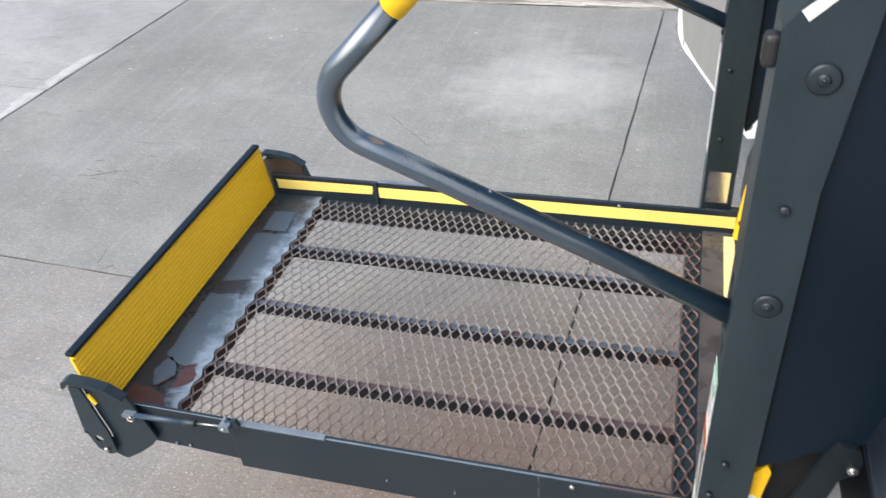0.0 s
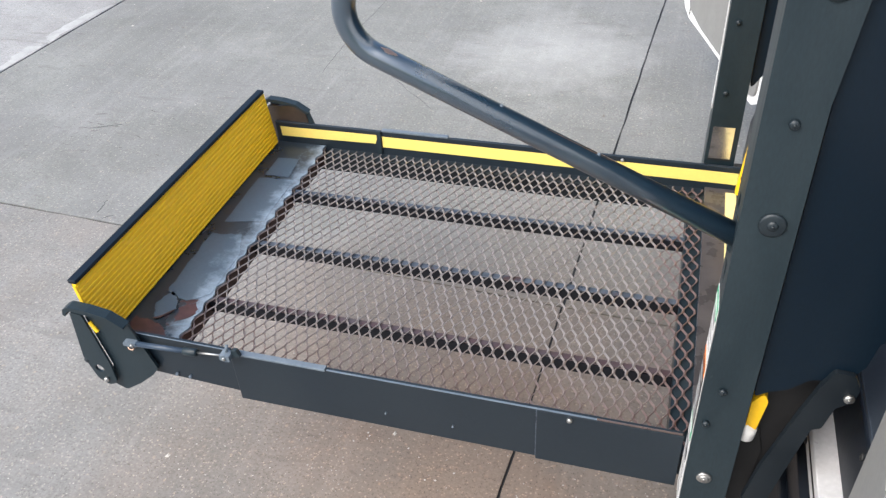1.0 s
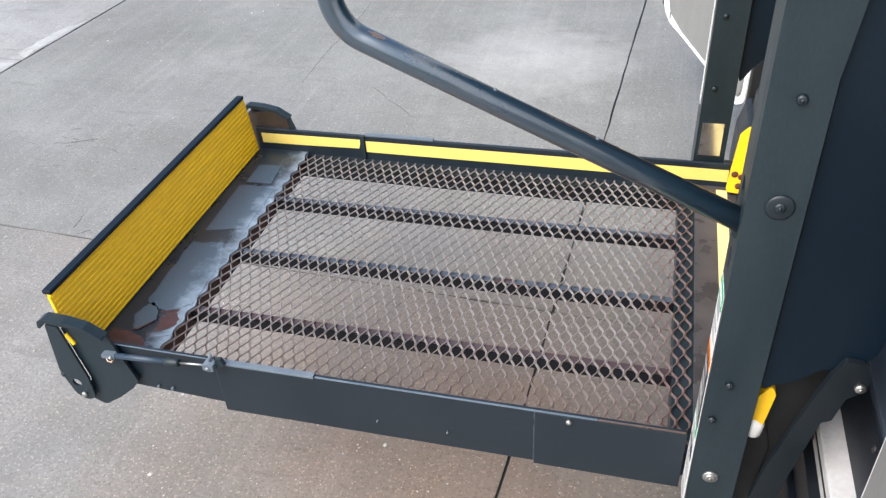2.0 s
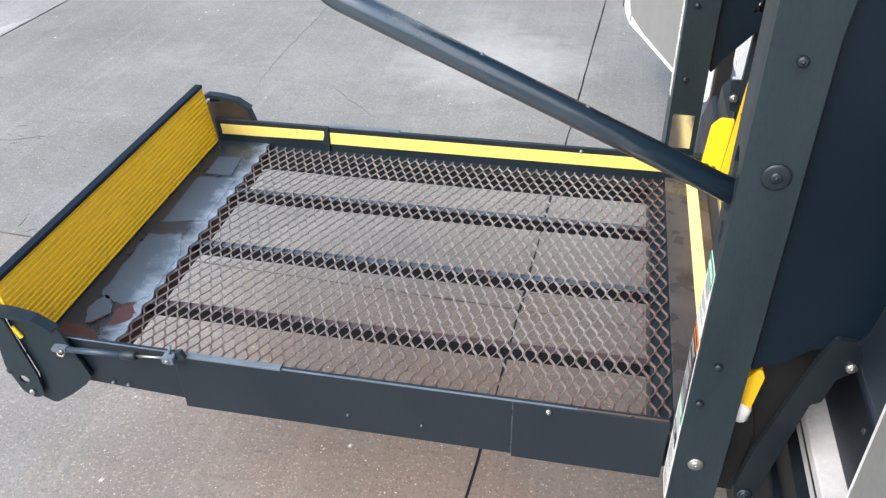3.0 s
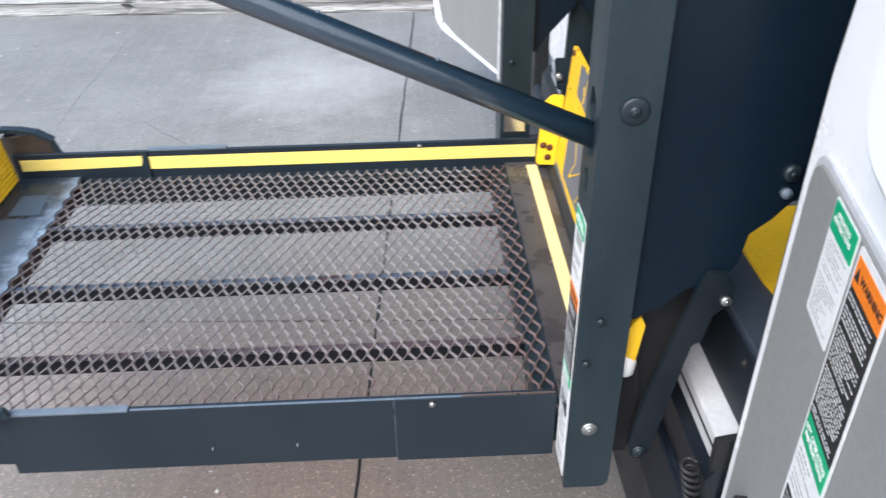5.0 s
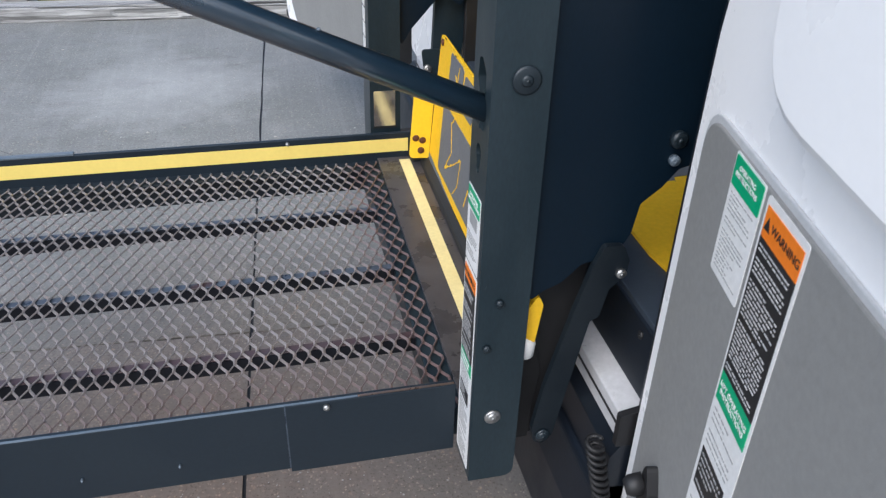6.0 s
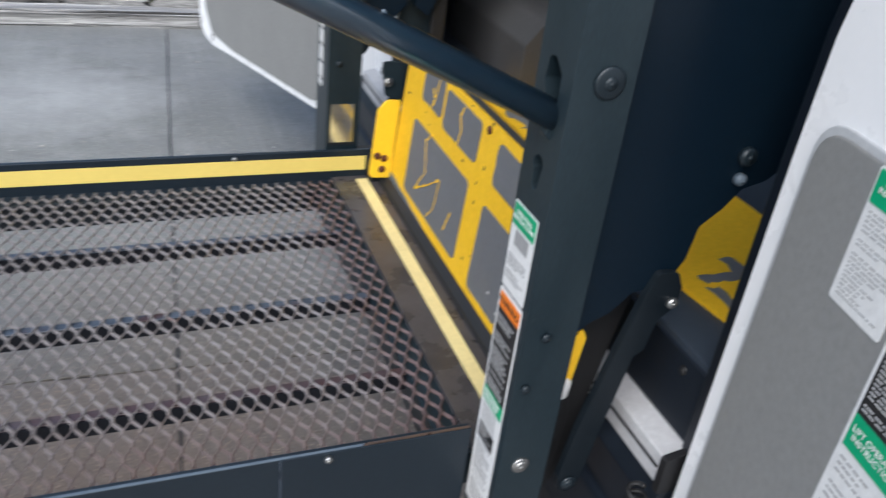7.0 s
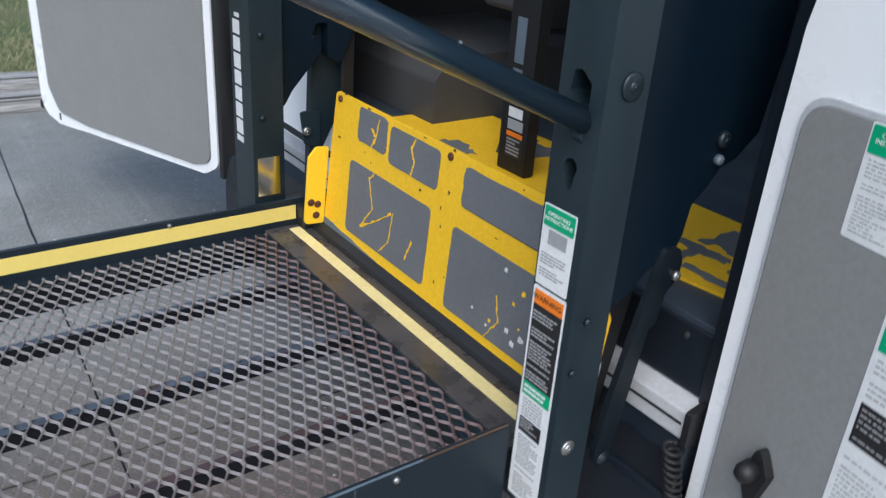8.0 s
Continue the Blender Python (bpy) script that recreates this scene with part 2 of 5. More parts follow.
        disc.inputs[1].default_value, disc.inputs[2].default_value, disc.inputs[3].default_value, disc.inputs[4].default_value = 0.22, 0.60, strength, 0.0
        nt.links.new(vo.outputs["Distance"], disc.inputs[0])
        mu = nt.nodes.new("ShaderNodeMath")
        mu.operation = "MULTIPLY"
        nt.links.new(pick.outputs[0], mu.inputs[0])
        nt.links.new(disc.outputs[0], mu.inputs[1])
        px = nt.nodes.new("ShaderNodeMix")
        px.data_type = "RGBA"
        px.inputs[7].default_value = (*tone, 1)
        nt.links.new(mu.outputs[0], px.inputs[0])
        nt.links.new(src, px.inputs[6])
        src = px.outputs[2]
    # brown tint multiplied into the concrete, strongest under the lift, ragged at its rim
    mp = nt.nodes.new("ShaderNodeMapping")
    mp.inputs["Location"].default_value, mp.inputs["Scale"].default_value = (0.17, 0.52, 0), (1.15, 1.0, 0)
    nt.links.new(co.outputs["Object"], mp.inputs[0])
    wob = nt.nodes.new("ShaderNodeTexNoise")
    wob.inputs["Scale"].default_value, wob.inputs["Detail"].default_value, wob.inputs["Roughness"].default_value = 1.9, 9.0, 0.66
    nt.links.new(co.outputs["Object"], wob.inputs["Vector"])
    ln = nt.nodes.new("ShaderNodeVectorMath")
    ln.operation = "LENGTH"
    nt.links.new(mp.outputs[0], ln.inputs[0])
    ad = nt.nodes.new("ShaderNodeMath")
    ad.operation = "MULTIPLY_ADD"
    ad.inputs[1].default_value = 1.5
    nt.links.new(wob.outputs["Fac"], ad.inputs[0])
    nt.links.new(ln.outputs["Value"], ad.inputs[2])
    mr = nt.nodes.new("ShaderNodeMapRange")
    mr.inputs[1].default_value, mr.inputs[2].default_value, mr.inputs[3].default_value, mr.inputs[4].default_value = 0.85, 1.95, 0.95, 0.0
    nt.links.new(ad.outputs[0], mr.inputs[0])
    x = nt.nodes.new("ShaderNodeMix")
    x.data_type = "RGBA"
    x.blend_type = "MULTIPLY"
    x.inputs[7].default_value = (0.98, 0.77, 0.63, 1)
    nt.links.new(mr.outputs[0], x.inputs[0])
    nt.links.new(src, x.inputs[6])
    src = x.outputs[2]
    # one chalky patch where something was washed out
    mp = nt.nodes.new("ShaderNodeMapping")
    mp.inputs["Location"].default_value = (0.34, -1.85, 0)
    nt.links.new(co.outputs["Object"], mp.inputs[0])
    wob = nt.nodes.new("ShaderNodeTexNoise")
    wob.inputs["Scale"].default_value, wob.inputs["Detail"].default_value, wob.inputs["Roughness"].default_value = 3.0, 10.0, 0.68
    nt.links.new(co.outputs["Object"], wob.inputs["Vector"])
    ln = nt.nodes.new("ShaderNodeVectorMath")
    ln.operation = "LENGTH"
    nt.links.new(mp.outputs[0], ln.inputs[0])
    ad = nt.nodes.new("ShaderNodeMath")
    ad.operation = "MULTIPLY_ADD"
    ad.inputs[1].default_value = 1.1
    nt.links.new(wob.outputs["Fac"], ad.inputs[0])
    nt.links.new(ln.outputs["Value"], ad.inputs[2])
    mr = nt.nodes.new("ShaderNodeMapRange")
    mr.inputs[1].default_value, mr.inputs[2].default_value, mr.inputs[3].default_value, mr.inputs[4].default_value = 0.60, 1.10, 0.36, 0.0
    nt.links.new(ad.outputs[0], mr.inputs[0])
    x = nt.nodes.new("ShaderNodeMix")
    x.data_type = "RGBA"
    x.inputs[7].default_value = (0.52, 0.52, 0.51, 1)
    nt.links.new(mr.outputs[0], x.inputs[0])
    nt.links.new(src, x.inputs[6])
    nt.links.new(x.outputs[2], bs.inputs["Base Color"])
    return m


CONCRETE = concrete("concrete", (0.220, 0.223, 0.208), (0.138, 0.141, 0.132), 0.05)
CONCRETE2 = concrete("gritty_concrete", (0.222, 0.217, 0.206), (0.146, 0.141, 0.132), 0.11)
CONCRETE3 = concrete("pale_concrete", (0.34, 0.34, 0.335), (0.255, 0.255, 0.25), 0.06)


def edge_wear(m, name, lo, hi, colour, noise_scale, strength, axis="X"):
    """A copy of a material in which wear of another colour fades in along an axis, broken up by noise."""
    c = m.copy()
    c.name = name
    nt = c.node_tree
    bs = nt.nodes["Principled BSDF"]
    src = bs.inputs["Base Color"].links[0].from_socket
    co = nt.nodes.new("ShaderNodeTexCoord")
    sep = nt.nodes.new("ShaderNodeSeparateXYZ")
    nt.links.new(co.outputs["Object"], sep.inputs[0])
    n = nt.nodes.new("ShaderNodeTexNoise")
    n.inputs["Scale"].default_value, n.inputs["Detail"].default_value, n.inputs["Roughness"].default_value = noise_scale, 8.0, 0.7
    nt.links.new(co.outputs["Object"], n.inputs["Vector"])
    g = nt.nodes.new("ShaderNodeMapRange")
    g.inputs[1].default_value, g.inputs[2].default_value = lo, hi
    nt.links.new(sep.outputs[axis], g.inputs[0])
    s = nt.nodes.new("ShaderNodeMath")
    s.operation = "ADD"
    nt.links.new(g.outputs[0], s.inputs[0])
    nt.links.new(n.outputs["Fac"], s.inputs[1])
    k = nt.nodes.new("ShaderNodeMapRange")
    k.inputs[1].default_value, k.inputs[2].default_value, k.inputs[4].default_value = 0.92, 1.36, strength
    nt.links.new(s.outputs[0], k.inputs[0])
    x = nt.nodes.new("ShaderNodeMix")
    x.data_type = "RGBA"
    x.inputs[7].default_value = (*colour, 1)
    nt.links.new(k.outputs[0], x.inputs[0])
    nt.links.new(src, x.inputs[6])
    nt.links.new(x.outputs[2], bs.inputs["Base Color"])
    return c


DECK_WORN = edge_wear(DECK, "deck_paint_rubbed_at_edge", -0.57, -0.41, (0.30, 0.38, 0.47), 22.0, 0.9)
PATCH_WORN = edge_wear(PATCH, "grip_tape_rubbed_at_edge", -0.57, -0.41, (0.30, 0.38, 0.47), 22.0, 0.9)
MESH_RUST = edge_wear(MESH, "mesh_rusty_near_side", -0.10, -0.42, (0.185, 0.125, 0.115), 8.0, 0.75, "Y")
MESH_RUST = edge_wear(MESH_RUST, "mesh_rusty_inner_end", 0.36, 0.53, (0.150, 0.092, 0.085), 9.0, 0.8)
MESH_RUST = edge_wear(MESH_RUST, "mesh_rusty_ends", -0.40, -0.47, (0.08, 0.045, 0.045), 14.0, 0.8)


# ---- building helpers: all measures from the deck's near outer corner, z from the deck's top ----
SHIFT = Vector((0, 0, 0))


def thing(name, at, label, category, group="", kind=""):
    ob = new(name)
    ob.location = Vector(at) + UP
    ob.empty_display_size = 0.1
    return tagged(ob, label, category, group, kind)


def base_of(ob):
    at = Vector(ob.location)
    while ob.parent:
        ob = ob.parent
        at = at + ob.location
    return at


def part(name, bm, mat, parent=None, label="", smooth=False):
    """One mesh object under a thing or a part; the bmesh is in the deck's frame."""
    me = bpy.data.meshes.new(name)
    off = UP + SHIFT - (base_of(parent) if parent else Vector((0, 0, 0)))
    bmesh.ops.translate(bm, vec=off, verts=bm.verts)
    bmesh.ops.recalc_face_normals(bm, faces=bm.faces)
    bm.to_mesh(me)
    bm.free()
    for p in me.polygons:
        p.use_smooth = smooth
    me.materials.append(mat)
    ob = new(name, me)
    if parent:
        ob.parent = parent
    if label:
        tagged(ob, label)
    return ob


def box(x0, x1, y0, y1, z0, z1, bevel=0.0, seg=2, bm=None):
    own = bmesh.new()
    bmesh.ops.create_cube(own, size=1.0, matrix=Matrix.LocRotScale(((x0 + x1) / 2, (y0 + y1) / 2, (z0 + z1) / 2), None, (abs(x1 - x0), abs(y1 - y0), abs(z1 - z0))))
    if bevel:
        bmesh.ops.bevel(own, geom=own.edges[:], offset=bevel, segments=seg, profile=0.5, affect="EDGES", clamp_overlap=True)
    return join(bm, own)


def join(bm, own):
    if bm is None:
        return own
    tmp = bpy.data.meshes.new("tmp")
    own.to_mesh(tmp)
    own.free()
    bm.from_mesh(tmp)
    bpy.data.meshes.remove(tmp)
    return bm


def prism(points, axis, a, b, bevel=0.0, bm=None):
    """A polygon in the plane across an axis ('x': (y, z), 'y': (x, z), 'z': (x, y)), drawn out from a to b."""
    def at(p, v):
        return {"x": (v, p[0], p[1]), "y": (p[0], v, p[1]), "z": (p[0], p[1], v)}[axis]
    own = bmesh.new()
    n = len(points)
    lo = [own.verts.new(at(p, a)) for p in points]
    hi = [own.verts.new(at(p, b)) for p in points]
    own.faces.new(lo)
    own.faces.new(hi[::-1])
    for i in range(n):
        own.faces.new((lo[i], hi[i], hi[(i + 1) % n], lo[(i + 1) % n]))
    bmesh.ops.recalc_face_normals(own, faces=own.faces)
    if bevel:
        bmesh.ops.bevel(own, geom=own.edges[:], offset=bevel, segments=2, profile=0.5, affect="EDGES", clamp_overlap=True)
    return join(bm, own)


def tube(path, r, seg=16, cap=True, bm=None):
    """A round bar along points."""
    own = bmesh.new()
    pts = [Vector(p) for p in path]
    rings = []
    ref = None
    for i, p in enumerate(pts):
        d = (pts[min(i + 1, len(pts) - 1)] - pts[max(i - 1, 0)]).normalized()
        if ref is None:
            ref = d.orthogonal().normalized()
        ref = (ref - d * ref.dot(d)).normalized()
        s = d.cross(ref)
        rr = r[i] if isinstance(r, (list, tuple)) else r
        rings.append([own.verts.new(p + (ref * math.cos(a) + s * math.sin(a)) * rr) for a in (2 * math.pi * k / seg for k in range(seg))])
    for u, v in zip(rings, rings[1:]):
        for k in range(seg):
            own.faces.new((u[k], u[(k + 1) % seg], v[(k + 1) % seg], v[k]))
    if cap:
        own.faces.new(rings[0][::-1])
        own.faces.new(rings[-1])
    return join(bm, own)


def rounded(points, radius, steps=6):
    """The points of a polygon with its corners rounded off."""
    out = []
    n = len(points)
    for i, p in enumerate(points):
        a, b, c = Vector(points[i - 1]), Vector(p), Vector(points[(i + 1) % n])
        r = radius[i] if isinstance(radius, (list, tuple)) else radius
        if r <= 0:
            out.append(tuple(b))
            continue
        u, v = (a - b).normalized(), (c - b).normalized()
        half = u.angle(v) / 2
        d = min(r / math.tan(half), (a - b).length * 0.49, (c - b).length * 0.49)
        p0, p1 = b + u * d, b + v * d
        for k in range(steps + 1):
            t = k / steps
            out.append(tuple(p0 * (1 - t) ** 2 + b * 2 * t * (1 - t) + p1 * t ** 2))
    return out


def cut(ob, *bms):
    """Cuts pockets or openings, given as bmeshes in the deck's frame, out of a part."""
    off = UP + SHIFT - base_of(ob)
    for bm in bms:
        bmesh.ops.translate(bm, vec=off, verts=bm.verts)
        bmesh.ops.recalc_face_normals(bm, faces=bm.faces)
        me = bpy.data.meshes.new("cutter")
        bm.to_mesh(me)
        bm.free()
        c = new("cutter", me)
        c.parent = ob
        md = ob.modifiers.new("cut", "BOOLEAN")
        md.object, md.operation, md.solver = c, "DIFFERENCE", "EXACT"
        bpy.context.view_layer.update()
        done = bpy.data.meshes.new_from_object(ob.evaluated_get(bpy.context.evaluated_depsgraph_get()))
        ob.modifiers.remove(md)
        bpy.data.objects.remove(c)
        ob.data = done
    return ob


def bolt(parent, at, r, axis=(0, -1, 0), mat=None, height=0.006, washer=0.0, name="bolt", label=""):
    a = Vector(axis).normalized()
    p = Vector(at)
    bm = bmesh.new()
    if washer:
        bm = tube([p, p + a * 0.0025, p + a * 0.004], [washer, washer, washer * 0.85], 20, True, bm)
    bm = tube([p, p + a * height * 0.7, p + a * height], [r, r, r * 0.7], 12, True, bm)
    bm = tube([p + a * height, p + a * (height + 0.0008)], r * 0.35, 6, True, bm)
    return part(name, bm, mat or DARKBOLT, parent, label, True)


def words(text, size, m, mat, parent, name="lettering", extrude=0.0002):
    """Raised lettering in the built-in font, as a mesh, at the pose m in the deck's frame."""
    cu = bpy.data.curves.new(name, "FONT")
    cu.body, cu.size, cu.extrude, cu.align_x, cu.align_y = text, size, extrude, "CENTER", "CENTER"
    tmp = new("tmp_text", cu)
    bpy.context.view_layer.update()
    me = bpy.data.meshes.new_from_object(tmp.evaluated_get(bpy.context.evaluated_depsgraph_get()))
    bpy.data.objects.remove(tmp)
    me.transform(Matrix.Translation(UP + SHIFT - base_of(parent)) @ m)
    me.materials.clear()
    me.materials.append(mat)
    ob = new(name, me)
    ob.parent = parent
    return ob


# ---- the wheelchair lift ----
lift = thing("wheelchair_lift", (0.65, 0.42, 0.0), "charcoal steel wheelchair lift with mesh platform, raised beside the van", "wheelchair lift")
W = 0.84            # between the side plates

# outer barrier: a ridged yellow plate with a black edge strip
prof = []
RIDGES = 14
for i in range(RIDGES):
    for t, d in ((0.04, 0.0), (0.10, 0.0030), (0.34, 0.0030), (0.46, 0.0)):
        t = (i + t) / RIDGES
        prof.append((0.049 - 0.018 * t + d, 0.003 + 0.150 * t))
prof += [(0.030, 0.153), (0.022, 0.153), (0.040, 0.003)]
barrier = part("outer_barrier", prism(prof, "y", 0.006, 0.826), YELLOW, lift, "ridged bright yellow roll-stop barrier")
part("edge_strip", box(0.017, 0.036, 0.003, 0.829, 0.152, 0.161, 0.002), NAVY, barrier, "black rubber edge strip")
part("end_flange", prism(rounded([(0.027, 0.148), (0.033, 0.148), (0.049, 0.004), (0.041, 0.0)], 0.002), "y", 0.001, 0.006), YELLOW, barrier)
part("end_flange", prism(rounded([(0.027, 0.148), (0.033, 0.148), (0.049, 0.004), (0.041, 0.0)], 0.002), "y", 0.826, 0.831), YELLOW, barrier)
part("backing_sheet", prism([(0.016, 0.148), (0.022, 0.150), (0.039, 0.002), (0.030, 0.0)], "y", 0.01, 0.822), CHARCOAL, barrier)

# outer deck plate with grip tape patches, rubbed bright along the mesh
plate_pts = [(0.040, W), (0.040, 0.0)]
for k in range(33):
    plate_pts += [(0.188 + (0.0075 if k % 2 else 0.0), 0.010 + k * 0.0254 + dy) for dy in (-0.004, 0.004)]
plate_pts.append((0.190, W))
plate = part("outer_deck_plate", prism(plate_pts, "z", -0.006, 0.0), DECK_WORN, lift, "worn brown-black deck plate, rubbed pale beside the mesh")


def ragged(pts, wob, seed):
    rnd = random.Random(seed)
    out = []
    for i, p in enumerate(pts):
        q = pts[(i + 1) % len(pts)]
        for k in range(6):
            t = k / 6
            out.append((p[0] + (q[0] - p[0]) * t + rnd.uniform(-wob, wob), p[1] + (q[1] - p[1]) * t + rnd.uniform(-wob, wob)))
    return out


for i, (pts, wob) in enumerate((
        ([(0.088, 0.665), (0.086, 0.752), (0.146, 0.756), (0.156, 0.668)], 0.0008),
        ([(0.086, 0.445), (0.078, 0.648), (0.176, 0.655), (0.180, 0.470)], 0.001),
        ([(0.088, 0.176), (0.081, 0.280), (0.079, 0.395), (0.150, 0.405), (0.184, 0.330), (0.186, 0.190), (0.146, 0.158)], 0.0028),
        ([(0.085, 0.136), (0.099, 0.182), (0.122, 0.162), (0.139, 0.126), (0.120, 0.097), (0.106, 0.093)], 0.0022),
        ([(0.152, 0.080), (0.176, 0.096), (0.190, 0.116), (0.1915, 0.090)], 0.0022))):
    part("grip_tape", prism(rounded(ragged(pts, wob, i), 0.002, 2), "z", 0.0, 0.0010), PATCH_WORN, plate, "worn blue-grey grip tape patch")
# bare reddish metal where the tape has come off, and the curled lip of a loose flake
for i, pts in enumerate((((0.142, 0.136), (0.166, 0.158), (0.186, 0.140), (0.184, 0.118), (0.154, 0.090)), ((0.060, 0.030), (0.064, 0.090), (0.100, 0.086), (0.142, 0.074), (0.176, 0.030)), ((0.132, 0.152), (0.150, 0.172), (0.172, 0.166), (0.160, 0.152)))):
    part("bare_patch", prism(rounded(ragged(pts, 0.003, i + 90), 0.002, 2), "z", 0.0, 0.0004), REDDISH, plate, "dark reddish-brown bare metal where the tape is gone")
lip = [(0.106, 0.093, 0.0022), (0.113, 0.0925, 0.0030), (0.120, 0.0965, 0.0034), (0.126, 0.108, 0.0026), (0.133, 0.114, 0.0036), (0.140, 0.126, 0.0030)]
part("curled_lip", tube(lip, [0.0012, 0.0022, 0.0026, 0.0018, 0.0026, 0.0010], 8), RUSTY, plate, "dark curled edge of a loose tape flake", True)
part("cross_beam", box(0.146, 0.188, 0.002, W - 0.002, -0.050, -0.0065, 0.003), RUSTY, lift, "rusty dark front cross beam")

# expanded metal deck: zigzag strands that meet at their bends
SW, LW = 0.0234, 0.0508
X0, X1, Y0, Y1 = 0.192, 1.207, 0.010, 0.828
bm = bmesh.new()
nx = int((X1 - X0) / (SW / 2))
ny = int((Y1 - Y0) / (LW / 2))
tilt = radians(55)
ca, sa = math.cos(tilt), math.sin(tilt)
rnd = random.Random(3)
for i in range(nx):
    pts = []
    for j in range(ny + 1):
        side = 1 if (i + j) % 2 else -1
        x = X0 + (i + 0.5) * SW / 2 + side * (SW / 4 - 0.0006)
        y = Y0 + j * LW / 2
        for k in (-1, 1):
            pts.append((x + rnd.uniform(-0.0003, 0.0003), y + k * 0.0046, 0.0008 * side))
    ring = []
    for x, y, z in pts:
        hw, ht = 0.0025, 0.0010
        c = [(-hw * ca - ht * sa, -hw * sa + ht * ca), (hw * ca - ht * sa, hw * sa + ht * ca), (hw * ca + ht * sa, hw * sa - ht * ca), (-hw * ca + ht * sa, -hw * sa - ht * ca)]
        ring.append([bm.verts.new((x + dx, y, z + dz - 0.0022)) for dx, dz in c])
    for u, v in zip(ring, ring[1:]):
        for k in range(4):
            bm.faces.new((u[k], u[(k + 1) % 4], v[(k + 1) % 4], v[k]))
    bm.faces.new(ring[0])
    bm.faces.new(ring[-1][::-1])
deck = part("mesh_deck", bm, MESH_RUST, lift, "worn brown expanded-metal deck")
tagged(deck, kind="stuff")

# ribs and cross beams under the mesh
for y in (0.616, 0.394, 0.185):
    rib = part("rib", prism([(y - 0.009, -0.0085), (y + 0.009, -0.0085), (y + 0.009, -0.034), (y + 0.006, -0.034), (y + 0.006, -0.012), (y - 0.006, -0.012), (y - 0.006, -0.034), (y - 0.009, -0.034)], "x", 0.189, 1.166), RIB, lift, "dark steel deck rib")
    # blue-grey straps: worn paint with the sky's reflection put into the colour
    part("top_strap", box(0.189, 1.166, y - 0.0070, y + 0.0085, -0.0085, -0.0055, 0.0006, 1), RIBRUST if y < 0.2 else RIBTOP, rib, "rusty reddish rib top" if y < 0.2 else "rubbed rib top with sky light painted in as blue-grey")
part("edge_angle", prism([(0.800, -0.006), (W, -0.006), (W, -0.04), (0.836, -0.04), (0.836, -0.010), (0.800, -0.010)], "x", 0.206, 1.2), PLATE, lift)
part("edge_angle", prism([(0.0, -0.006), (0.026, -0.006), (0.026, -0.010), (0.004, -0.010), (0.004, -0.04), (0.0, -0.04)], "x", 0.206, 1.2), PLATE, lift)
part("cross_beam", box(1.166, 1.226, 0.002, W - 0.002, -0.066, -0.007, 0.004), CHARCOAL, lift)

# inner deck plate with a cream stripe
plate2 = part("inner_deck_plate", box(1.203, 1.318, 0.0, W, -0.006, 0.0006, 0.001), INDECK, lift, "rubbed brown-grey inner deck plate")
part("stripe", box(1.252, 1.277, 0.030, 0.822, 0.0006, 0.0018), TAPE2, plate2, "worn cream-yellow stripe")
part("hinge_bar", prism(rounded([(1.296, 0.0), (1.324, 0.0), (1.324, 0.018), (1.312, 0.024), (1.300, 0.012)], 0.003), "y", 0.02, 0.80), BLACK, lift, "black hinge bar")

# near side plate, of three lapped lengths
near = part("side_plate", box(0.352, 1.188, -0.012, -0.002, -0.071, 0.054, 0.0015), PLATE, lift, "charcoal side plate, scuffed")
part("lap_plate", box(0.943, 1.188, -0.0145, -0.0122, -0.075, 0.0545, 0.0008), PLATE, near)
part("front_length", prism([(0.135, -0.040), (0.135, 0.060), (0.352, 0.058), (0.352, -0.052)], "y", -0.009, -0.002), PLATE, near)
part("bare_edge", box(0.55, 1.045, -0.0120, -0.0085, 0.0535, 0.0548), STRIPG, near, "top edge rubbed to bare metal")
# coppery length: rubbed edge with a warm glint put into its colour
part("bare_edge", box(1.045, 1.186, -0.0120, -0.0085, 0.0535, 0.0552), COPPERY, near, "top edge of coppery bare metal, its glint painted in")
part("weld_line", box(0.9415, 0.9432, -0.0140, -0.012, -0.068, 0.053, 0.0004), RIBTOP, near, "pale weld line beside the lap plate")
part("bare_edge", prism([(0.138, 0.0590), (0.138, 0.0606), (0.350, 0.0588), (0.350, 0.0572)], "y", -0.0095, -0.0075), STRIPG, near)
part("edge_guard", prism(rounded([(-0.0145, 0.0525), (-0.0145, 0.0575), (-0.002, 0.0575), (-0.002, 0.0542), (-0.0125, 0.0542), (-0.0125, 0.0525)], 0.001, 2), "x", 0.362, 0.548), STRIPG, near, "pale blue-grey edge guard")
bolt(near, (1.000, -0.0145, 0.046), 0.005, mat=ZINC, name="rivet")
for x in (0.215, 0.245):
    bolt(near, (x, -0.009, -0.036), 0.0035, mat=STRIPG, name="rivet")
for x in (0.66, 0.79):
    bolt(near, (x, -0.012, -0.03), 0.0018, mat=STRIPG, name="rivet")

# far side plate with pale yellow tape
far = part("side_plate", box(0.045, 1.300, W, W + 0.009, -0.080, 0.062, 0.0015), PLATE, lift, "charcoal side plate with yellow tape")
part("tape", prism(ragged([(0.062, 0.019), (0.340, 0.024), (0.348, 0.050), (0.060, 0.048)], 0.0006, 8), "y", W - 0.0012, W), TAPE, far, "pale yellow tape, torn at its end")
part("tape", box(0.360, 1.276, W - 0.0012, W, 0.0155, 0.0475), TAPE, far, "pale yellow tape")
part("tape", box(1.262, 1.2755, W - 0.0022, W - 0.0012, 0.0155, 0.0475), TAPE, far)
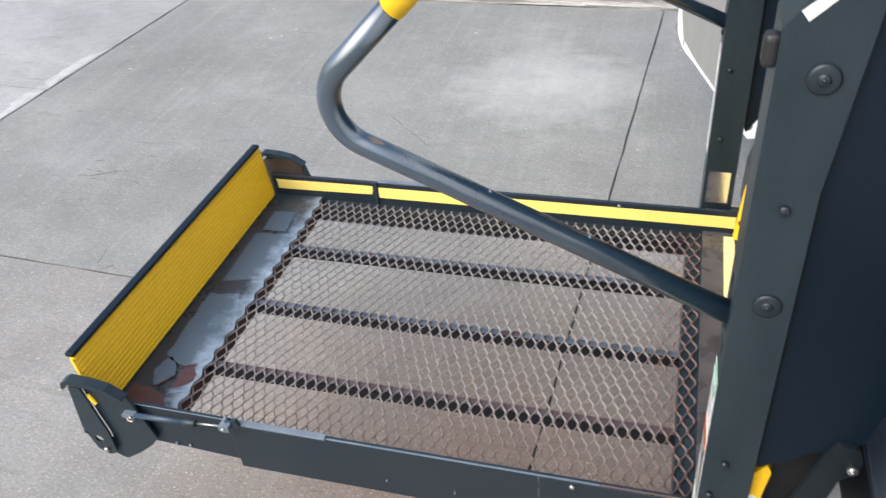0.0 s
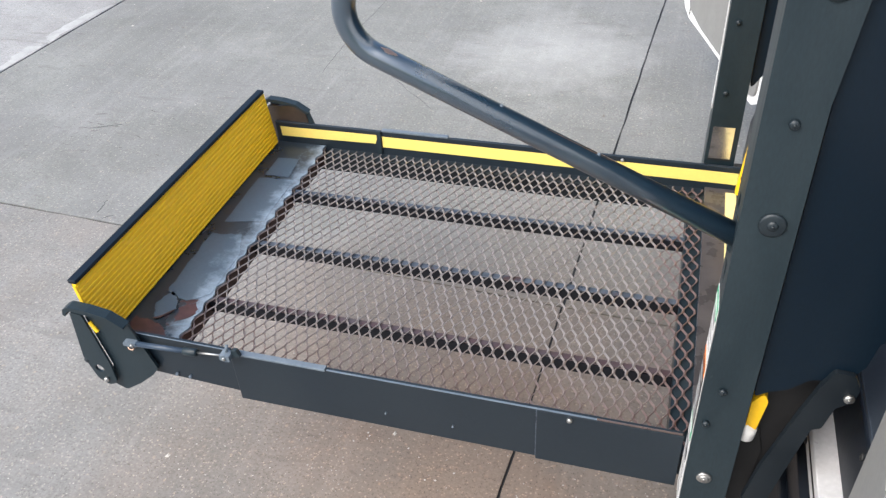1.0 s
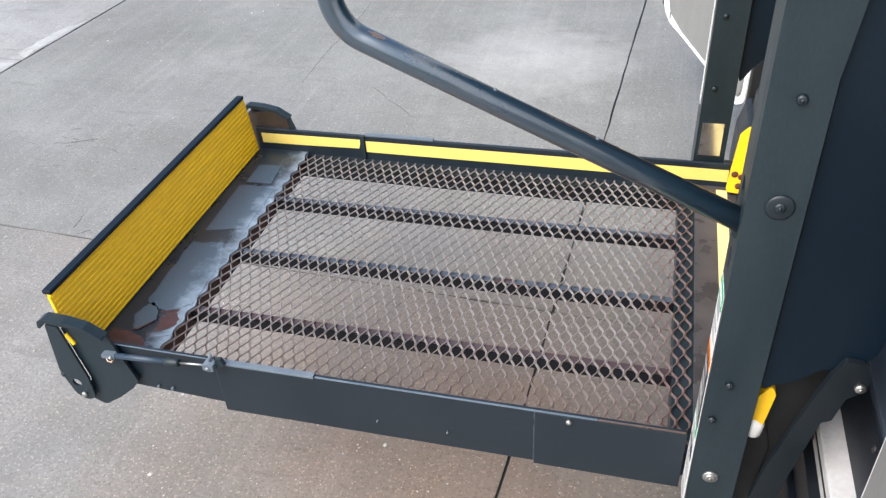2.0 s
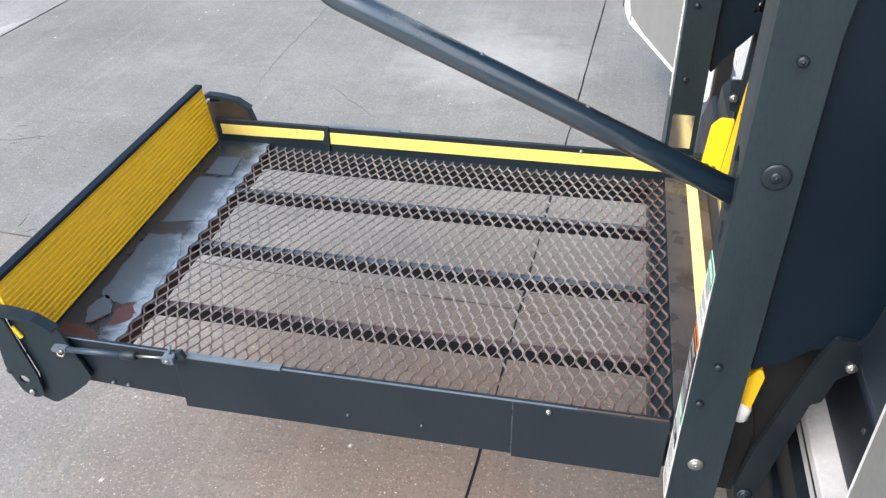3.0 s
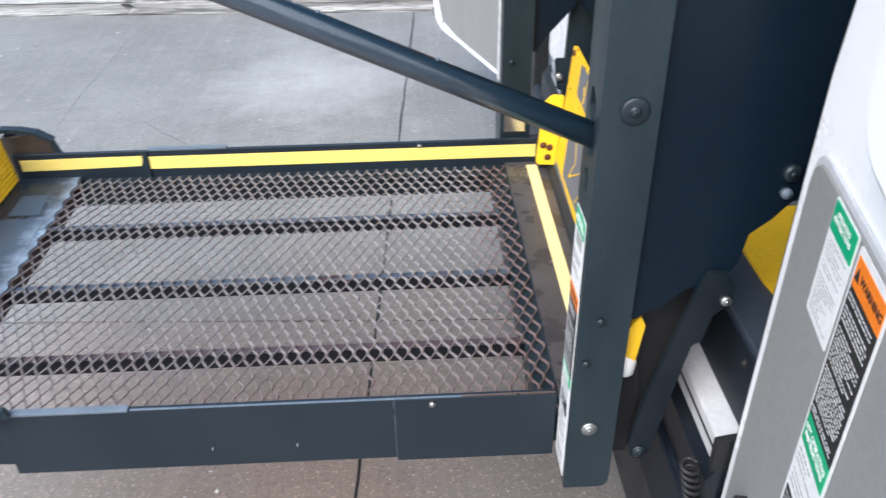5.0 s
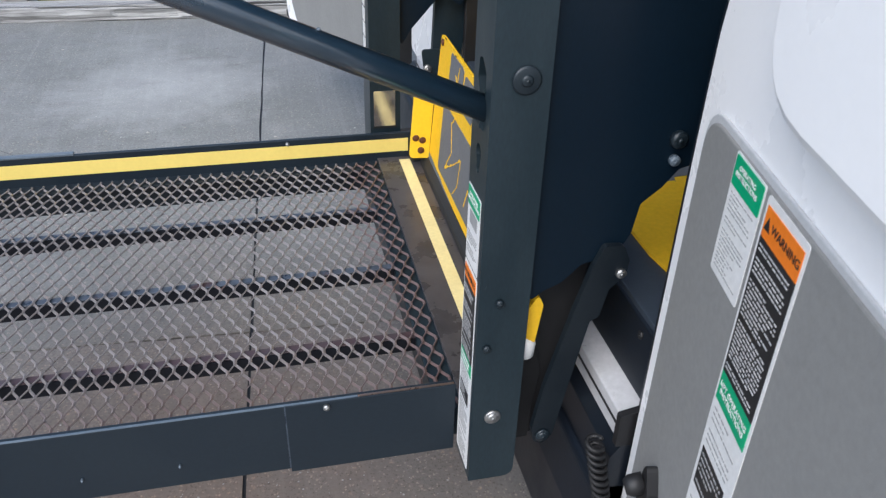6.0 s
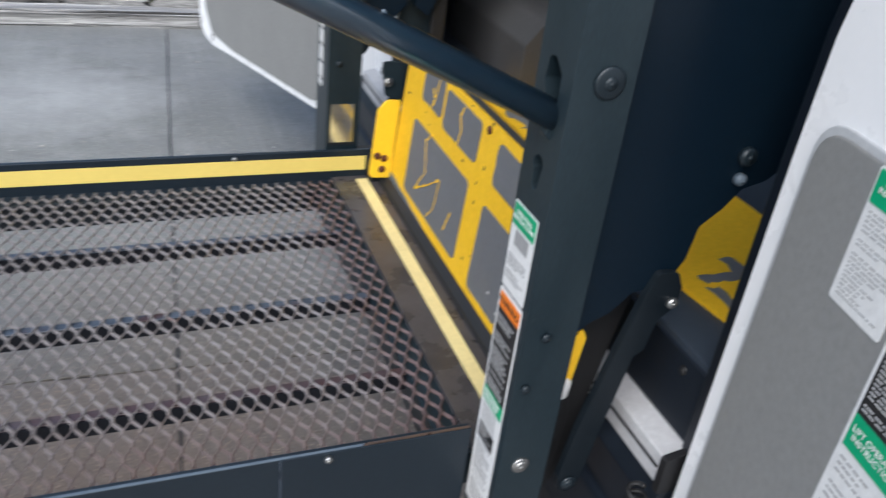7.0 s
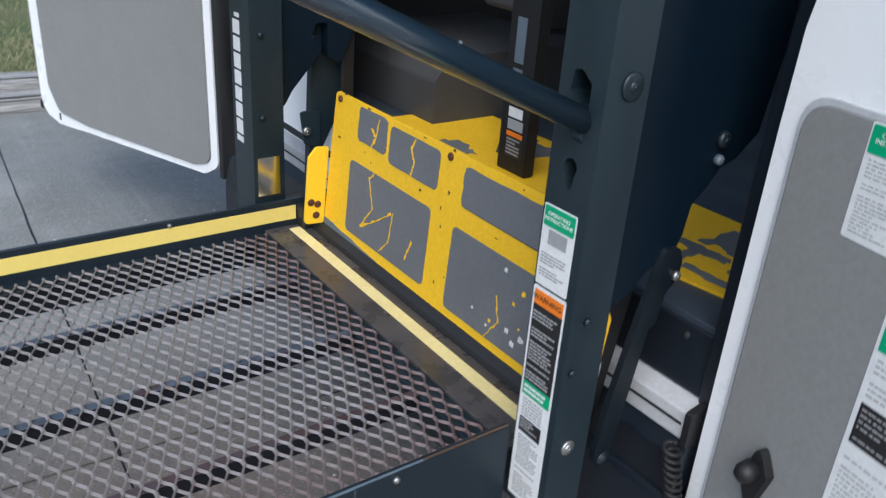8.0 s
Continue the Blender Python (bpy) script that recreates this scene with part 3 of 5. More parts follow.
part("divider", box(0.346, 0.358, W - 0.006, W, -0.006, 0.064, 0.001), CHARCOAL, far)
part("edge_guard", box(0.360, 0.545, W - 0.002, W + 0.011, 0.0622, 0.0672, 0.001), STRIPG, far, "pale edge guard")
bolt(far, (0.998, W, 0.053), 0.0045, axis=(0, -1, 0), mat=ZINC, name="rivet")
part("corner_block", box(1.278, 1.332, 0.806, 0.852, -0.02, 0.050, 0.006), BLACK, lift)
part("corner_block", box(1.262, 1.315, 0.852, 0.870, -0.06, 0.060, 0.004), BLACK, lift)


# outer end brackets that carry the barrier, with their levers and gas struts
def end_bracket(y, out):
    """out: -1 at the near side plate, 1 at the far one."""
    o = out
    br = part("end_bracket", prism(rounded([(0.052, 0.098), (0.146, 0.094), (0.182, -0.018), (0.165, -0.040), (0.128, -0.072), (0.085, -0.102), (0.052, -0.085), (0.075, -0.030)], [0.004, 0.006, 0.006, 0.01, 0.006, 0.014, 0.016, 0.02]), "y", y, y + o * 0.006, 0.0012), CHARCOAL, lift, "charcoal steel end bracket")
    part("top_lip", prism(rounded([(0.012, 0.100), (0.016, 0.116), (0.030, 0.124), (0.070, 0.122), (0.112, 0.114), (0.146, 0.092), (0.142, 0.087), (0.108, 0.107), (0.032, 0.115), (0.022, 0.108), (0.019, 0.099)], 0.006), "y", y - o * 0.004, y + o * 0.018, 0.001), CHARCOAL, br)
    lever = part("lever", prism(rounded([(0.030, 0.110), (0.056, 0.108), (0.078, -0.020), (0.078, -0.072), (0.058, -0.084), (0.034, -0.070), (0.018, -0.010)], [0.003, 0.003, 0.02, 0.018, 0.016, 0.018, 0.02]), "y", y + o * 0.012, y + o * 0.017, 0.001), CHARCOAL, br)
    cut(lever, tube([(0.047, y, -0.038), (0.047, y + o * 0.04, -0.038)], 0.010, 16))
    bolt(br, (0.056, y + o * 0.017, -0.066), 0.006, axis=(0, o, 0), mat=ZINC)
    bolt(br, (0.022, y + o * 0.012, -0.022), 0.007, axis=(0, o, 0))
    part("yellow_spring", tube([(0.060, y + o * 0.008, 0.085), (0.072, y + o * 0.009, 0.062)], 0.004, 8), YELLOW, br)
    return br


end_bracket(-0.016, -1)
fb = end_bracket(W + 0.012, 1)
part("hood", prism(rounded([(0.020, 0.100), (0.112, 0.110), (0.138, 0.088), (0.150, 0.02), (0.03, 0.0)], 0.012), "y", W + 0.0095, W + 0.03, 0.004), HOOD, fb, "worn brown-black hood")
strut = part("gas_strut", tube([(0.158, -0.028, 0.0505), (0.268, -0.027, 0.0545)], 0.0056, 14), BLUE, lift, "blue gas strut with zinc end fittings", True)
part("collar", tube([(0.262, -0.0272, 0.0542), (0.264, -0.0271, 0.0543), (0.289, -0.0268, 0.0560), (0.292, -0.0268, 0.0562)], [0.0066, 0.0082, 0.0082, 0.0066], 14), CHARCOAL, strut, "dark rubber collar", True)
part("rod", tube([(0.290, -0.0268, 0.0560), (0.346, -0.0255, 0.0595)], 0.0022, 10), ZINC, strut, "bright piston rod", True)
part("end_fitting", prism(rounded([(0.131, 0.0460), (0.131, 0.0535), (0.142, 0.0560), (0.159, 0.0550), (0.159, 0.0465), (0.145, 0.0445)], 0.002, 3), "y", -0.034, -0.022, 0.0015), STRIPG, strut, "dull worn zinc end fitting")
bolt(strut, (0.152, -0.034, 0.0510), 0.0036, mat=ZINC, height=0.004)
part("hook", tube([(0.138, -0.030, 0.046), (0.142, -0.034, 0.039), (0.149, -0.034, 0.037), (0.153, -0.031, 0.042)], 0.0018, 8), COPPERY, strut, "bent wire clip", True)
part("end_fitting", prism(rounded([(0.342, 0.0525), (0.342, 0.0645), (0.352, 0.0665), (0.363, 0.0645), (0.363, 0.0520), (0.352, 0.0500)], 0.002, 3), "y", -0.032, -0.0145, 0.0015), STRIPG, strut, "dull worn zinc end fitting")
bolt(strut, (0.352, -0.032, 0.0580), 0.0040, mat=ZINC, height=0.003)
part("pin", tube([(0.352, -0.020, 0.066), (0.354, -0.016, 0.079)], 0.0032, 10), STRIPG, strut, "", True)
part("bracket", prism(rounded([(0.362, 0.050), (0.362, 0.070), (0.374, 0.074), (0.380, 0.058)], 0.002, 2), "y", -0.021, -0.0125, 0.001), CHARCOAL, strut)


# uprights: square tubes at both sides of the inner end
def upright(y0, y1, x0, x1, ztop):
    zb = -0.066
    pts = rounded([(x0, zb), (x0, ztop - 0.02), (x0 + 0.028, ztop + 0.02), (x1 + 0.02, ztop + 0.02), (x1, ztop - 0.20), (x1, zb)], [0.002, 0.006, 0.004, 0.004, 0.05, 0.018])
    return prism(pts, "y", y0, y1, 0.008)


PX0, PX1, PY0, PY1 = 1.192, 1.259, -0.0905, -0.018
post = part("upright", upright(PY0, PY1, PX0, PX1, 0.905), CHARCOAL, lift, "charcoal square steel upright with decals")
slot_a = prism(rounded([(-0.036, 0.532), (-0.040, 0.556), (-0.052, 0.558), (-0.068, 0.545), (-0.068, 0.505), (-0.050, 0.505)], 0.006), "x", PX0 - 0.02, PX0 + 0.045)
key = [(-0.053 + 0.0105 * math.cos(radians(t)), 0.446 + 0.0105 * math.sin(radians(t))) for t in range(-40, 221, 20)]
key += [(-0.053 + 0.006 * math.cos(radians(t)), 0.426 + 0.008 * math.sin(radians(t))) for t in range(180, 361, 20)]
slot_b = prism(key, "x", PX0 - 0.02, PX0 + 0.045)
cut(post, slot_a, slot_b)
bolt(post, (1.230, PY0, 0.545), 0.007, washer=0.0165, name="bolt")
bolt(post, (1.238, PY0, 0.835), 0.007, washer=0.0165, name="bolt")
bolt(post, (1.206, PY0, 0.182), 0.0055, mat=DARKBOLT, washer=0.0)
bolt(post, (1.221, PY0, 0.058), 0.008, mat=ZINC, washer=0.0115)
bolt(post, (1.219, PY0, 0.253), 0.0055)
bolt(post, (1.227, PY0, 0.681), 0.0062)
part("rubber_buffer", box(1.178, 1.194, -0.086, -0.064, 0.840, 0.875, 0.006, 3), BLACK, post, "black rubber buffer")

fpost = part("upright", upright(0.862, 0.962, 1.192, 1.262, 0.905), CHARCOAL, lift, "charcoal square steel upright with pale lettering blocks")
part("polished_patch", box(1.200, 1.250, 0.8605, 0.862, 0.072, 0.158), MIRROR, fpost, "polished metal patch")
part("patch_frame", box(1.198, 1.254, 0.861, 0.862, 0.066, 0.0715), BLACK, fpost)
for z in (0.245, 0.415, 0.60):
    bolt(fpost, (1.214, 0.862, z), 0.006)
# pale blocks of the maker's lettering along the outer face
z = 0.455
for i, hgt in enumerate((0.014, 0.034, 0.034, 0.036, 0.034, 0.034, 0.036, 0.036, 0.018)):
    part("lettering_bar", box(1.1906, 1.192, 0.912, 0.944 if i else 0.934, z - hgt, z - 0.006), PAPER, fpost, "pale lettering bar")
    z -= hgt


# hand rails: a straight lower run, a tight bend and a rising arm with a yellow grip
def hand_rail(y, x_off, label):
    # corner of the two runs, rounded
    a, c, b = Vector((1.200, 0.500)), Vector((0.650, 0.746)), Vector((0.790, 0.884))
    pts = [a]
    r = 0.062
    u, v = (a - c).normalized(), (b - c).normalized()
    half = u.angle(v) / 2
    ctr = c + (u + v).normalized() * (r / math.sin(half))
    d = r / math.tan(half)
    p0, p1 = c + u * d, c + v * d
    a0 = math.atan2(*(p0 - ctr).yx)
    a1 = math.atan2(*(p1 - ctr).yx)
    while a1 > a0:
        a1 -= 2 * math.pi
    for k in range(19):
        t = a0 + (a1 - a0) * k / 18
        pts.append(ctr + Vector((math.cos(t), math.sin(t))) * r)
    pts.append(b)
    e = b + v * 0.24
    path = [(p.x + x_off, y, p.y) for p in pts]
    rail = part("hand_rail", tube(path, 0.0152, 24), RAIL, lift, label, True)
    part("grip", tube([(b.x + x_off, y, b.y), (e.x + x_off, y, e.y)], 0.0168, 24), YELLOW, rail, "yellow sleeve on the rising arm", True)
    part("bracket", prism(rounded([(1.186, 0.484), (1.196, 0.474), (1.208, 0.474), (1.208, 0.520), (1.196, 0.516)], 0.004), "y", y - 0.007, y + 0.007, 0.002), CHARCOAL, rail)
    # coppery wear and painted glint along the run's top and inside the bend
    for k, (t0, t1, turn, wide) in enumerate(((0.19, 0.40, -16, 0.0026), (0.31, 0.47, 2, 0.0012), (0.806, 0.846, 14, 0.0042))):
        rn = random.Random(k + 70)
        along = (c - a).normalized()
        side = Vector((-along.y, along.x)) * (-1 if along.x < 0 else 1)
        rub = bmesh.new()
        rows = []
        for i in range(15):
            q = a + (c - a) * (t0 + (t1 - t0) * i / 14)
            half = wide * math.sin(math.pi * (i + 0.25) / 14.5) * rn.uniform(0.55, 1.2) / 0.0155
            row = []
            for j in range(4):
                w = radians(turn) + half * (j / 1.5 - 1)
                row.append(rub.verts.new((q.x + x_off + side.x * math.cos(w) * 0.01535, y - math.sin(w) * 0.01535, q.y + side.y * math.cos(w) * 0.01535)))
            rows.append(row)
        for u0, u1 in zip(rows, rows[1:]):
            for j in range(3):
                rub.faces.new((u0[j], u0[j + 1], u1[j + 1], u1[j]))
        part("bare_glint", rub, COPPERY, rail, "coppery bare metal with the rail's glint painted in", True)
    for t in (0.345, 0.57):
        q = a + (c - a) * t
        nn = Vector((-(c - a).y, (c - a).x)).normalized() * -0.0148
        bolt(rail, (q.x + x_off + nn.x, y, q.y + nn.y), 0.0025, axis=(nn.x, 0, nn.y), mat=STRIPG, height=0.002, name="rivet")
    return rail


hand_rail(-0.060, 0.0, "dark glossy tubular hand rail")
hand_rail(0.903, 0.012, "dark glossy tubular hand rail")

# black covers behind the uprights, with the arms below
def cover(y0, y1):
    pts = [(1.262, 0.240), (1.280, 0.256), (1.303, 0.266), (1.327, 0.291), (1.372, 0.300), (1.388, 0.330), (1.394, 0.372), (1.418, 0.392), (1.437, 0.416), (1.466, 0.424), (1.505, 0.455), (1.522, 0.56), (1.53, 0.70), (1.53, 1.25), (1.262, 1.25)]
    return prism(rounded(pts, 0.008, 3), "y", y0, y1, 0.004)


cov = part("arm_cover", cover(-0.080, -0.030), NAVY, lift, "black moulded arm cover")
for x, z in ((1.427, 0.457), (1.426, 0.430)):
    bolt(cov, (x, -0.080, z), 0.007 if z < 0.44 else 0.011, mat=STRIPG if z < 0.44 else DARKBOLT, height=0.009)
arm = part("lower_arm", prism(rounded([(1.282, 0.020), (1.286, -0.004), (1.300, -0.012), (1.314, 0.004), (1.330, 0.107), (1.346, 0.204), (1.358, 0.210), (1.366, 0.253), (1.386, 0.272), (1.388, 0.296), (1.378, 0.318), (1.352, 0.320), (1.340, 0.290), (1.322, 0.222), (1.294, 0.100)], 0.008), "y", -0.089, -0.079, 0.002), ARMS, lift, "black folding arm")
bolt(arm, (1.299, -0.089, 0.006), 0.008, washer=0.011)
bolt(arm, (1.378, -0.089, 0.278), 0.007, mat=ZINC)
part("inner_arm", prism([(1.262, -0.03), (1.290, -0.03), (1.300, 0.10), (1.275, 0.20), (1.262, 0.20)], "y", -0.055, -0.03, 0.002), PITCH, lift)
part("lower_bracket", prism(rounded([(1.255, -0.035), (1.300, -0.020), (1.337, 0.20), (1.356, 0.30), (1.258, 0.30)], 0.01), "y", -0.052, -0.028, 0.002), PITCH, lift)
cyl = part("release_handle", prism(rounded([(1.263, 0.165), (1.278, 0.165), (1.285, 0.228), (1.278, 0.245), (1.263, 0.222)], 0.005), "y", -0.074, -0.050, 0.003), YELLOW2, lift, "yellow release handle with a white cap")
part("cap", tube([(1.272, -0.066, 0.171), (1.268, -0.066, 0.165), (1.266, -0.066, 0.145), (1.265, -0.066, 0.141)], [0.011, 0.0145, 0.0145, 0.011], 18), PAPER, cyl, "white plastic cap", True)

fcov_pts = [(1.264, 0.250), (1.288, 0.292), (1.350, 0.362), (1.358, 0.392), (1.345, 0.405), (1.330, 0.395), (1.345, 0.43), (1.372, 0.43), (1.372, 0.36), (1.40, 0.34), (1.46, 0.46), (1.62, 0.70), (1.70, 0.85), (1.70, 1.25), (1.264, 1.25)]
part("arm_cover", prism(rounded(fcov_pts, 0.006, 3), "y", 0.874, 0.934, 0.003), NAVY, lift, "black moulded arm cover")
farm = part("lower_arm", prism(rounded([(1.338, 0.02), (1.380, 0.02), (1.368, 0.13), (1.412, 0.215), (1.440, 0.42), (1.352, 0.42), (1.345, 0.22)], 0.006), "y", 0.905, 0.925, 0.002), CHARCOAL, lift, "charcoal folding arm")
part("gusset", prism(rounded([(1.318, 0.236), (1.368, 0.236), (1.366, 0.150), (1.328, 0.160)], 0.008), "y", 0.898, 0.904, 0.001), CHARCOAL, farm)
bolt(farm, (1.332, 0.898, 0.192), 0.010, mat=ZINC, height=0.008)

# bridge plate between deck and van floor, standing almost upright
AN = radians(86)
HX, HZ = 1.313, 0.022


def on_bridge():
    return Matrix.Translation((HX, 0, HZ)) @ Matrix.Rotation(-AN, 4, "Y")


def bridge_part(name, bm, mat, parent, label=""):
    bmesh.ops.transform(bm, matrix=on_bridge(), verts=bm.verts)
    return part(name, bm, mat, parent, label)


bridge = bridge_part("bridge_plate", prism(rounded([(0.0, 0.0), (0.0, 0.778), (0.296, 0.762), (0.300, -0.012), (0.13, -0.012), (0.10, 0.0)], [0.004, 0.004, 0.012, 0.02, 0.004, 0.004]), "z", -0.006, 0.0, 0.001), YELLOW2, lift, "yellow bridge plate with grey grip pads, chipped")


def chipped(x0, x1, y0, y1, seed, wob):
    r = rounded([(x0, y0), (x0, y1), (x1, y1), (x1, y0)], 0.012, 4)
    return rounded(ragged(r, wob, seed), 0.001, 2) if wob else r


for i, (s0, s1, y0, y1, wob) in enumerate(((0.024, 0.176, 0.397, 0.684, 0.0), (0.018, 0.172, 0.030, 0.328, 0.0004), (0.212, 0.284, 0.388, 0.548, 0.0006), (0.222, 0.290, 0.560, 0.664, 0.0014), (0.212, 0.282, 0.060, 0.316, 0.0014))):
    bridge_part("grip_pad", prism(chipped(s0, s1, y0, y1, i + 20, wob), "z", 0.0, 0.0016), PAD, bridge, "grey anti-slip pad")
rnd = random.Random(11)


def scratch(pts, width, seed):
    """A torn line through the pad, uneven in width."""
    r = random.Random(seed)
    left, right = [], []
    for i in range(len(pts) - 1):
        p, q = Vector(pts[i]), Vector(pts[i + 1])
        n = Vector((-(q - p).y, (q - p).x)).normalized()
        for k in range(7):
            c = p.lerp(q, k / 7) + n * r.uniform(-0.0012, 0.0012)
            w = width * r.choice((0.5, 0.7, 1.0, 1.6)) / 2
            left.append(c + n * w)
            right.append(c - n * w)
    return [tuple(v) for v in left + right[::-1]]


for k, (pts, wd) in enumerate((([(0.052, 0.625), (0.105, 0.585), (0.160, 0.606), (0.185, 0.580)], 0.0030), ([(0.052, 0.625), (0.090, 0.560), (0.124, 0.512)], 0.0034), ([(0.124, 0.512), (0.060, 0.520), (0.024, 0.555)], 0.0022), ([(0.05, 0.46), (0.10, 0.44)], 0.003), ([(0.212, 0.470), (0.240, 0.462), (0.262, 0.476), (0.284, 0.462)], 0.004), ([(0.222, 0.610), (0.245, 0.596), (0.262, 0.618)], 0.005), ([(0.245, 0.596), (0.290, 0.588)], 0.003), ([(0.018, 0.210), (0.060, 0.180), (0.110, 0.196)], 0.0025))):
    bridge_part("scratch", prism(scratch(pts, wd, k), "z", 0.0, 0.0024), YELLOW2, bridge, "yellow scratch line")
RUSTED = material("rusted_chip", (0.09, 0.045, 0.03), 0.8, second=(0.03, 0.02, 0.018), scale=60, bump=0.2)
for k in range(15):
    edge = k % 3
    x, y = (rnd.uniform(0.190, 0.206), rnd.uniform(0.05, 0.74)) if edge == 0 else (rnd.uniform(0.288, 0.298), rnd.uniform(0.0, 0.75)) if edge == 1 else (rnd.uniform(0.03, 0.28), rnd.uniform(0.335, 0.38))
    sx, sy = rnd.uniform(0.0008, 0.0022), rnd.uniform(0.001, 0.007)
    if edge == 2:
        sx, sy = sy, sx
    bridge_part("rust_chip", prism(ragged([(x - sx, y - sy), (x - sx, y + sy), (x + sx, y + sy * 0.7), (x + sx * 0.6, y - sy)], sx * 0.4, k + 200), "z", 0.0, 0.0006), RUSTED, bridge)
bridge_part("bare_edge", prism(ragged([(0.0, 0.52), (0.0, 0.777), (0.016, 0.776), (0.009, 0.66)], 0.0015, 301), "z", 0.0, 0.0007), STRIPG, bridge, "paint rubbed off to pale metal")
for k in range(16):
    x, y, s = rnd.uniform(0.03, 0.16), rnd.uniform(0.05, 0.32), rnd.uniform(0.0015, 0.005)
    bridge_part("chip", prism(ragged([(x - s, y - s), (x - s, y + s), (x + s, y + s * 0.7), (x + s * 0.6, y - s)], s * 0.3, k), "z", 0.0016, 0.0022), YELLOW2 if k % 2 else PAPER, bridge)
bridge_part("side_ear", prism(rounded([(0.0, 0.0), (0.0, 0.045), (0.150, 0.045), (0.172, 0.028), (0.172, 0.0)], [0.006, 0.010, 0.014, 0.012, 0.004]), "y", 0.778, 0.786, 0.001), YELLOW, bridge, "raised yellow side ear")
bridge_part("side_ear", prism(rounded([(0.11, -0.002), (0.11, 0.030), (0.26, 0.03), (0.28, -0.002)], 0.008), "y", -0.018, -0.012, 0.001), YELLOW, bridge)
for s, y in ((0.284, 0.742), (0.284, 0.36), (0.285, 0.012)):
    m = on_bridge()
    bolt(bridge, m @ Vector((s, y, 0.0)), 0.007, axis=m.to_3x3() @ Vector((0, 0, 1)), mat=material("rusty_bolt", (0.10, 0.035, 0.015), 0.7, bump=0.1) if y > 0.7 else bpy.data.materials["rusty_bolt"], height=0.004)
for s, v in ((0.02, 0.02), (0.045, 0.018), (0.05, 0.034)):
    m = on_bridge()
    bolt(bridge, m @ Vector((s, 0.778, v)), 0.008, axis=(0, -1, 0), mat=bpy.data.materials["rusty_bolt"], height=0.002)
part("hinge_lip", box(1.300, 1.330, 0.10, 0.80, -0.03, -0.008, 0.003), STRIPG, lift, "rubbed pale hinge lip")


# decals on the near upright's outer face
def face_x(x, y, z):
    """A pose whose x runs along -y and y upward, for lettering on a face that looks along -x."""
    return Matrix(((0, 0, -1, x), (-1, 0, 0, y), (0, 1, 0, z), (0, 0, 0, 1)))


def bars(parent, x, y0, y1, z0, z1, rows, mat, seed, fill=0.9):
    """Unreadable small print as one joined set of thin bars."""
    r = random.Random(seed)
    bm = bmesh.new()
    pitch = (z0 - z1) / rows
    for k in range(rows):
        z = z0 - (k + 0.5) * pitch
        if r.random() < 0.12:
            continue
        yy = y0
        end = y0 + (y1 - y0) * (fill if r.random() < 0.7 else r.uniform(0.35, 0.8))
        while yy > end + 0.002:
            wdt = r.uniform(0.003, 0.009)
            ye = max(yy - wdt, end)
            bm = box(x - 0.0003, x, ye, yy, z - pitch * 0.26, z + pitch * 0.26, 0, bm=bm)
            yy = ye - 0.0012
    return part("small_print", bm, mat, parent, "rows of small print")


def decal_piece(name, parent, x, y0, y1, z0, z1, mat, d=0.0, r=0.0, label=""):
    pts = [(y0, z0), (y1, z0), (y1, z1), (y0, z1)]
    return part(name, prism(rounded(pts, r) if r else pts, "x", x - 0.0006 - d, x), mat, parent, label)


FX = PX0
decal_piece("decal", post, FX, -0.021, -0.077, 0.392, 0.284, PAPER, 0, 0.003, "white instruction decal with a green header, scuffed")
decal_piece("decal_header", post, FX - 0.0006, -0.023, -0.075, 0.390, 0.364, GREEN, 0, 0.002)
words("OPERATING\nINSTRUCTIONS", 0.0070, face_x(FX - 0.0014, -0.048, 0.377), PAPER, post)
decal_piece("decal_picture", post, FX - 0.0006, -0.034, -0.066, 0.361, 0.342, GREYINK)
bars(post, FX - 0.0006, -0.025, -0.073, 0.338, 0.292, 11, GREYINK, 31)
decal_piece("decal", post, FX, -0.020, -0.079, 0.281, -0.055, PAPER, 0, 0.004, "long white warning decal with orange and green bands")
decal_piece("decal_header", post, FX - 0.0006, -0.024, -0.076, 0.276, 0.256, ORANGE)
words("WARNING", 0.0105, face_x(FX - 0.0014, -0.048, 0.266), INK, post)
decal_piece("decal_panel", post, FX - 0.0006, -0.024, -0.076, 0.256, 0.139, INK)
bars(post, FX - 0.0013, -0.026, -0.074, 0.253, 0.142, 22, GREYINK, 32)
decal_piece("decal_header", post, FX - 0.0006, -0.024, -0.076, 0.139, 0.118, GREEN)
bars(post, FX - 0.0013, -0.027, -0.072, 0.136, 0.121, 2, PAPER, 33)
bars(post, FX - 0.0006, -0.027, -0.070, 0.114, 0.084, 6, GREYINK, 34)
decal_piece("decal_panel", post, FX - 0.0006, -0.026, -0.068, 0.082, 0.058, INK)
bars(post, FX - 0.0013, -0.028, -0.066, 0.081, 0.059, 5, GREYINK, 35)
bars(post, FX - 0.0006, -0.027, -0.073, 0.053, -0.048, 20, GREYINK, 36)
part("decal", prism([(PX0 + 0.014, 0.902), (PX0 + 0.036, 0.922), (PX0 + 0.044, 0.914), (PX0 + 0.022, 0.892)], "y", PY0 - 0.0008, PY0), PAPER, post, "small white decal")


GLASS = bpy.data.materials.new("tinted_glass")
GLASS.use_nodes = True
gb_ = GLASS.node_tree.nodes["Principled BSDF"]
gb_.inputs["Base Color"].default_value = (0.55, 0.58, 0.58, 1)
gb_.inputs["Roughness"].default_value = 0.02
gb_.inputs["Transmission Weight"].default_value = 1.0

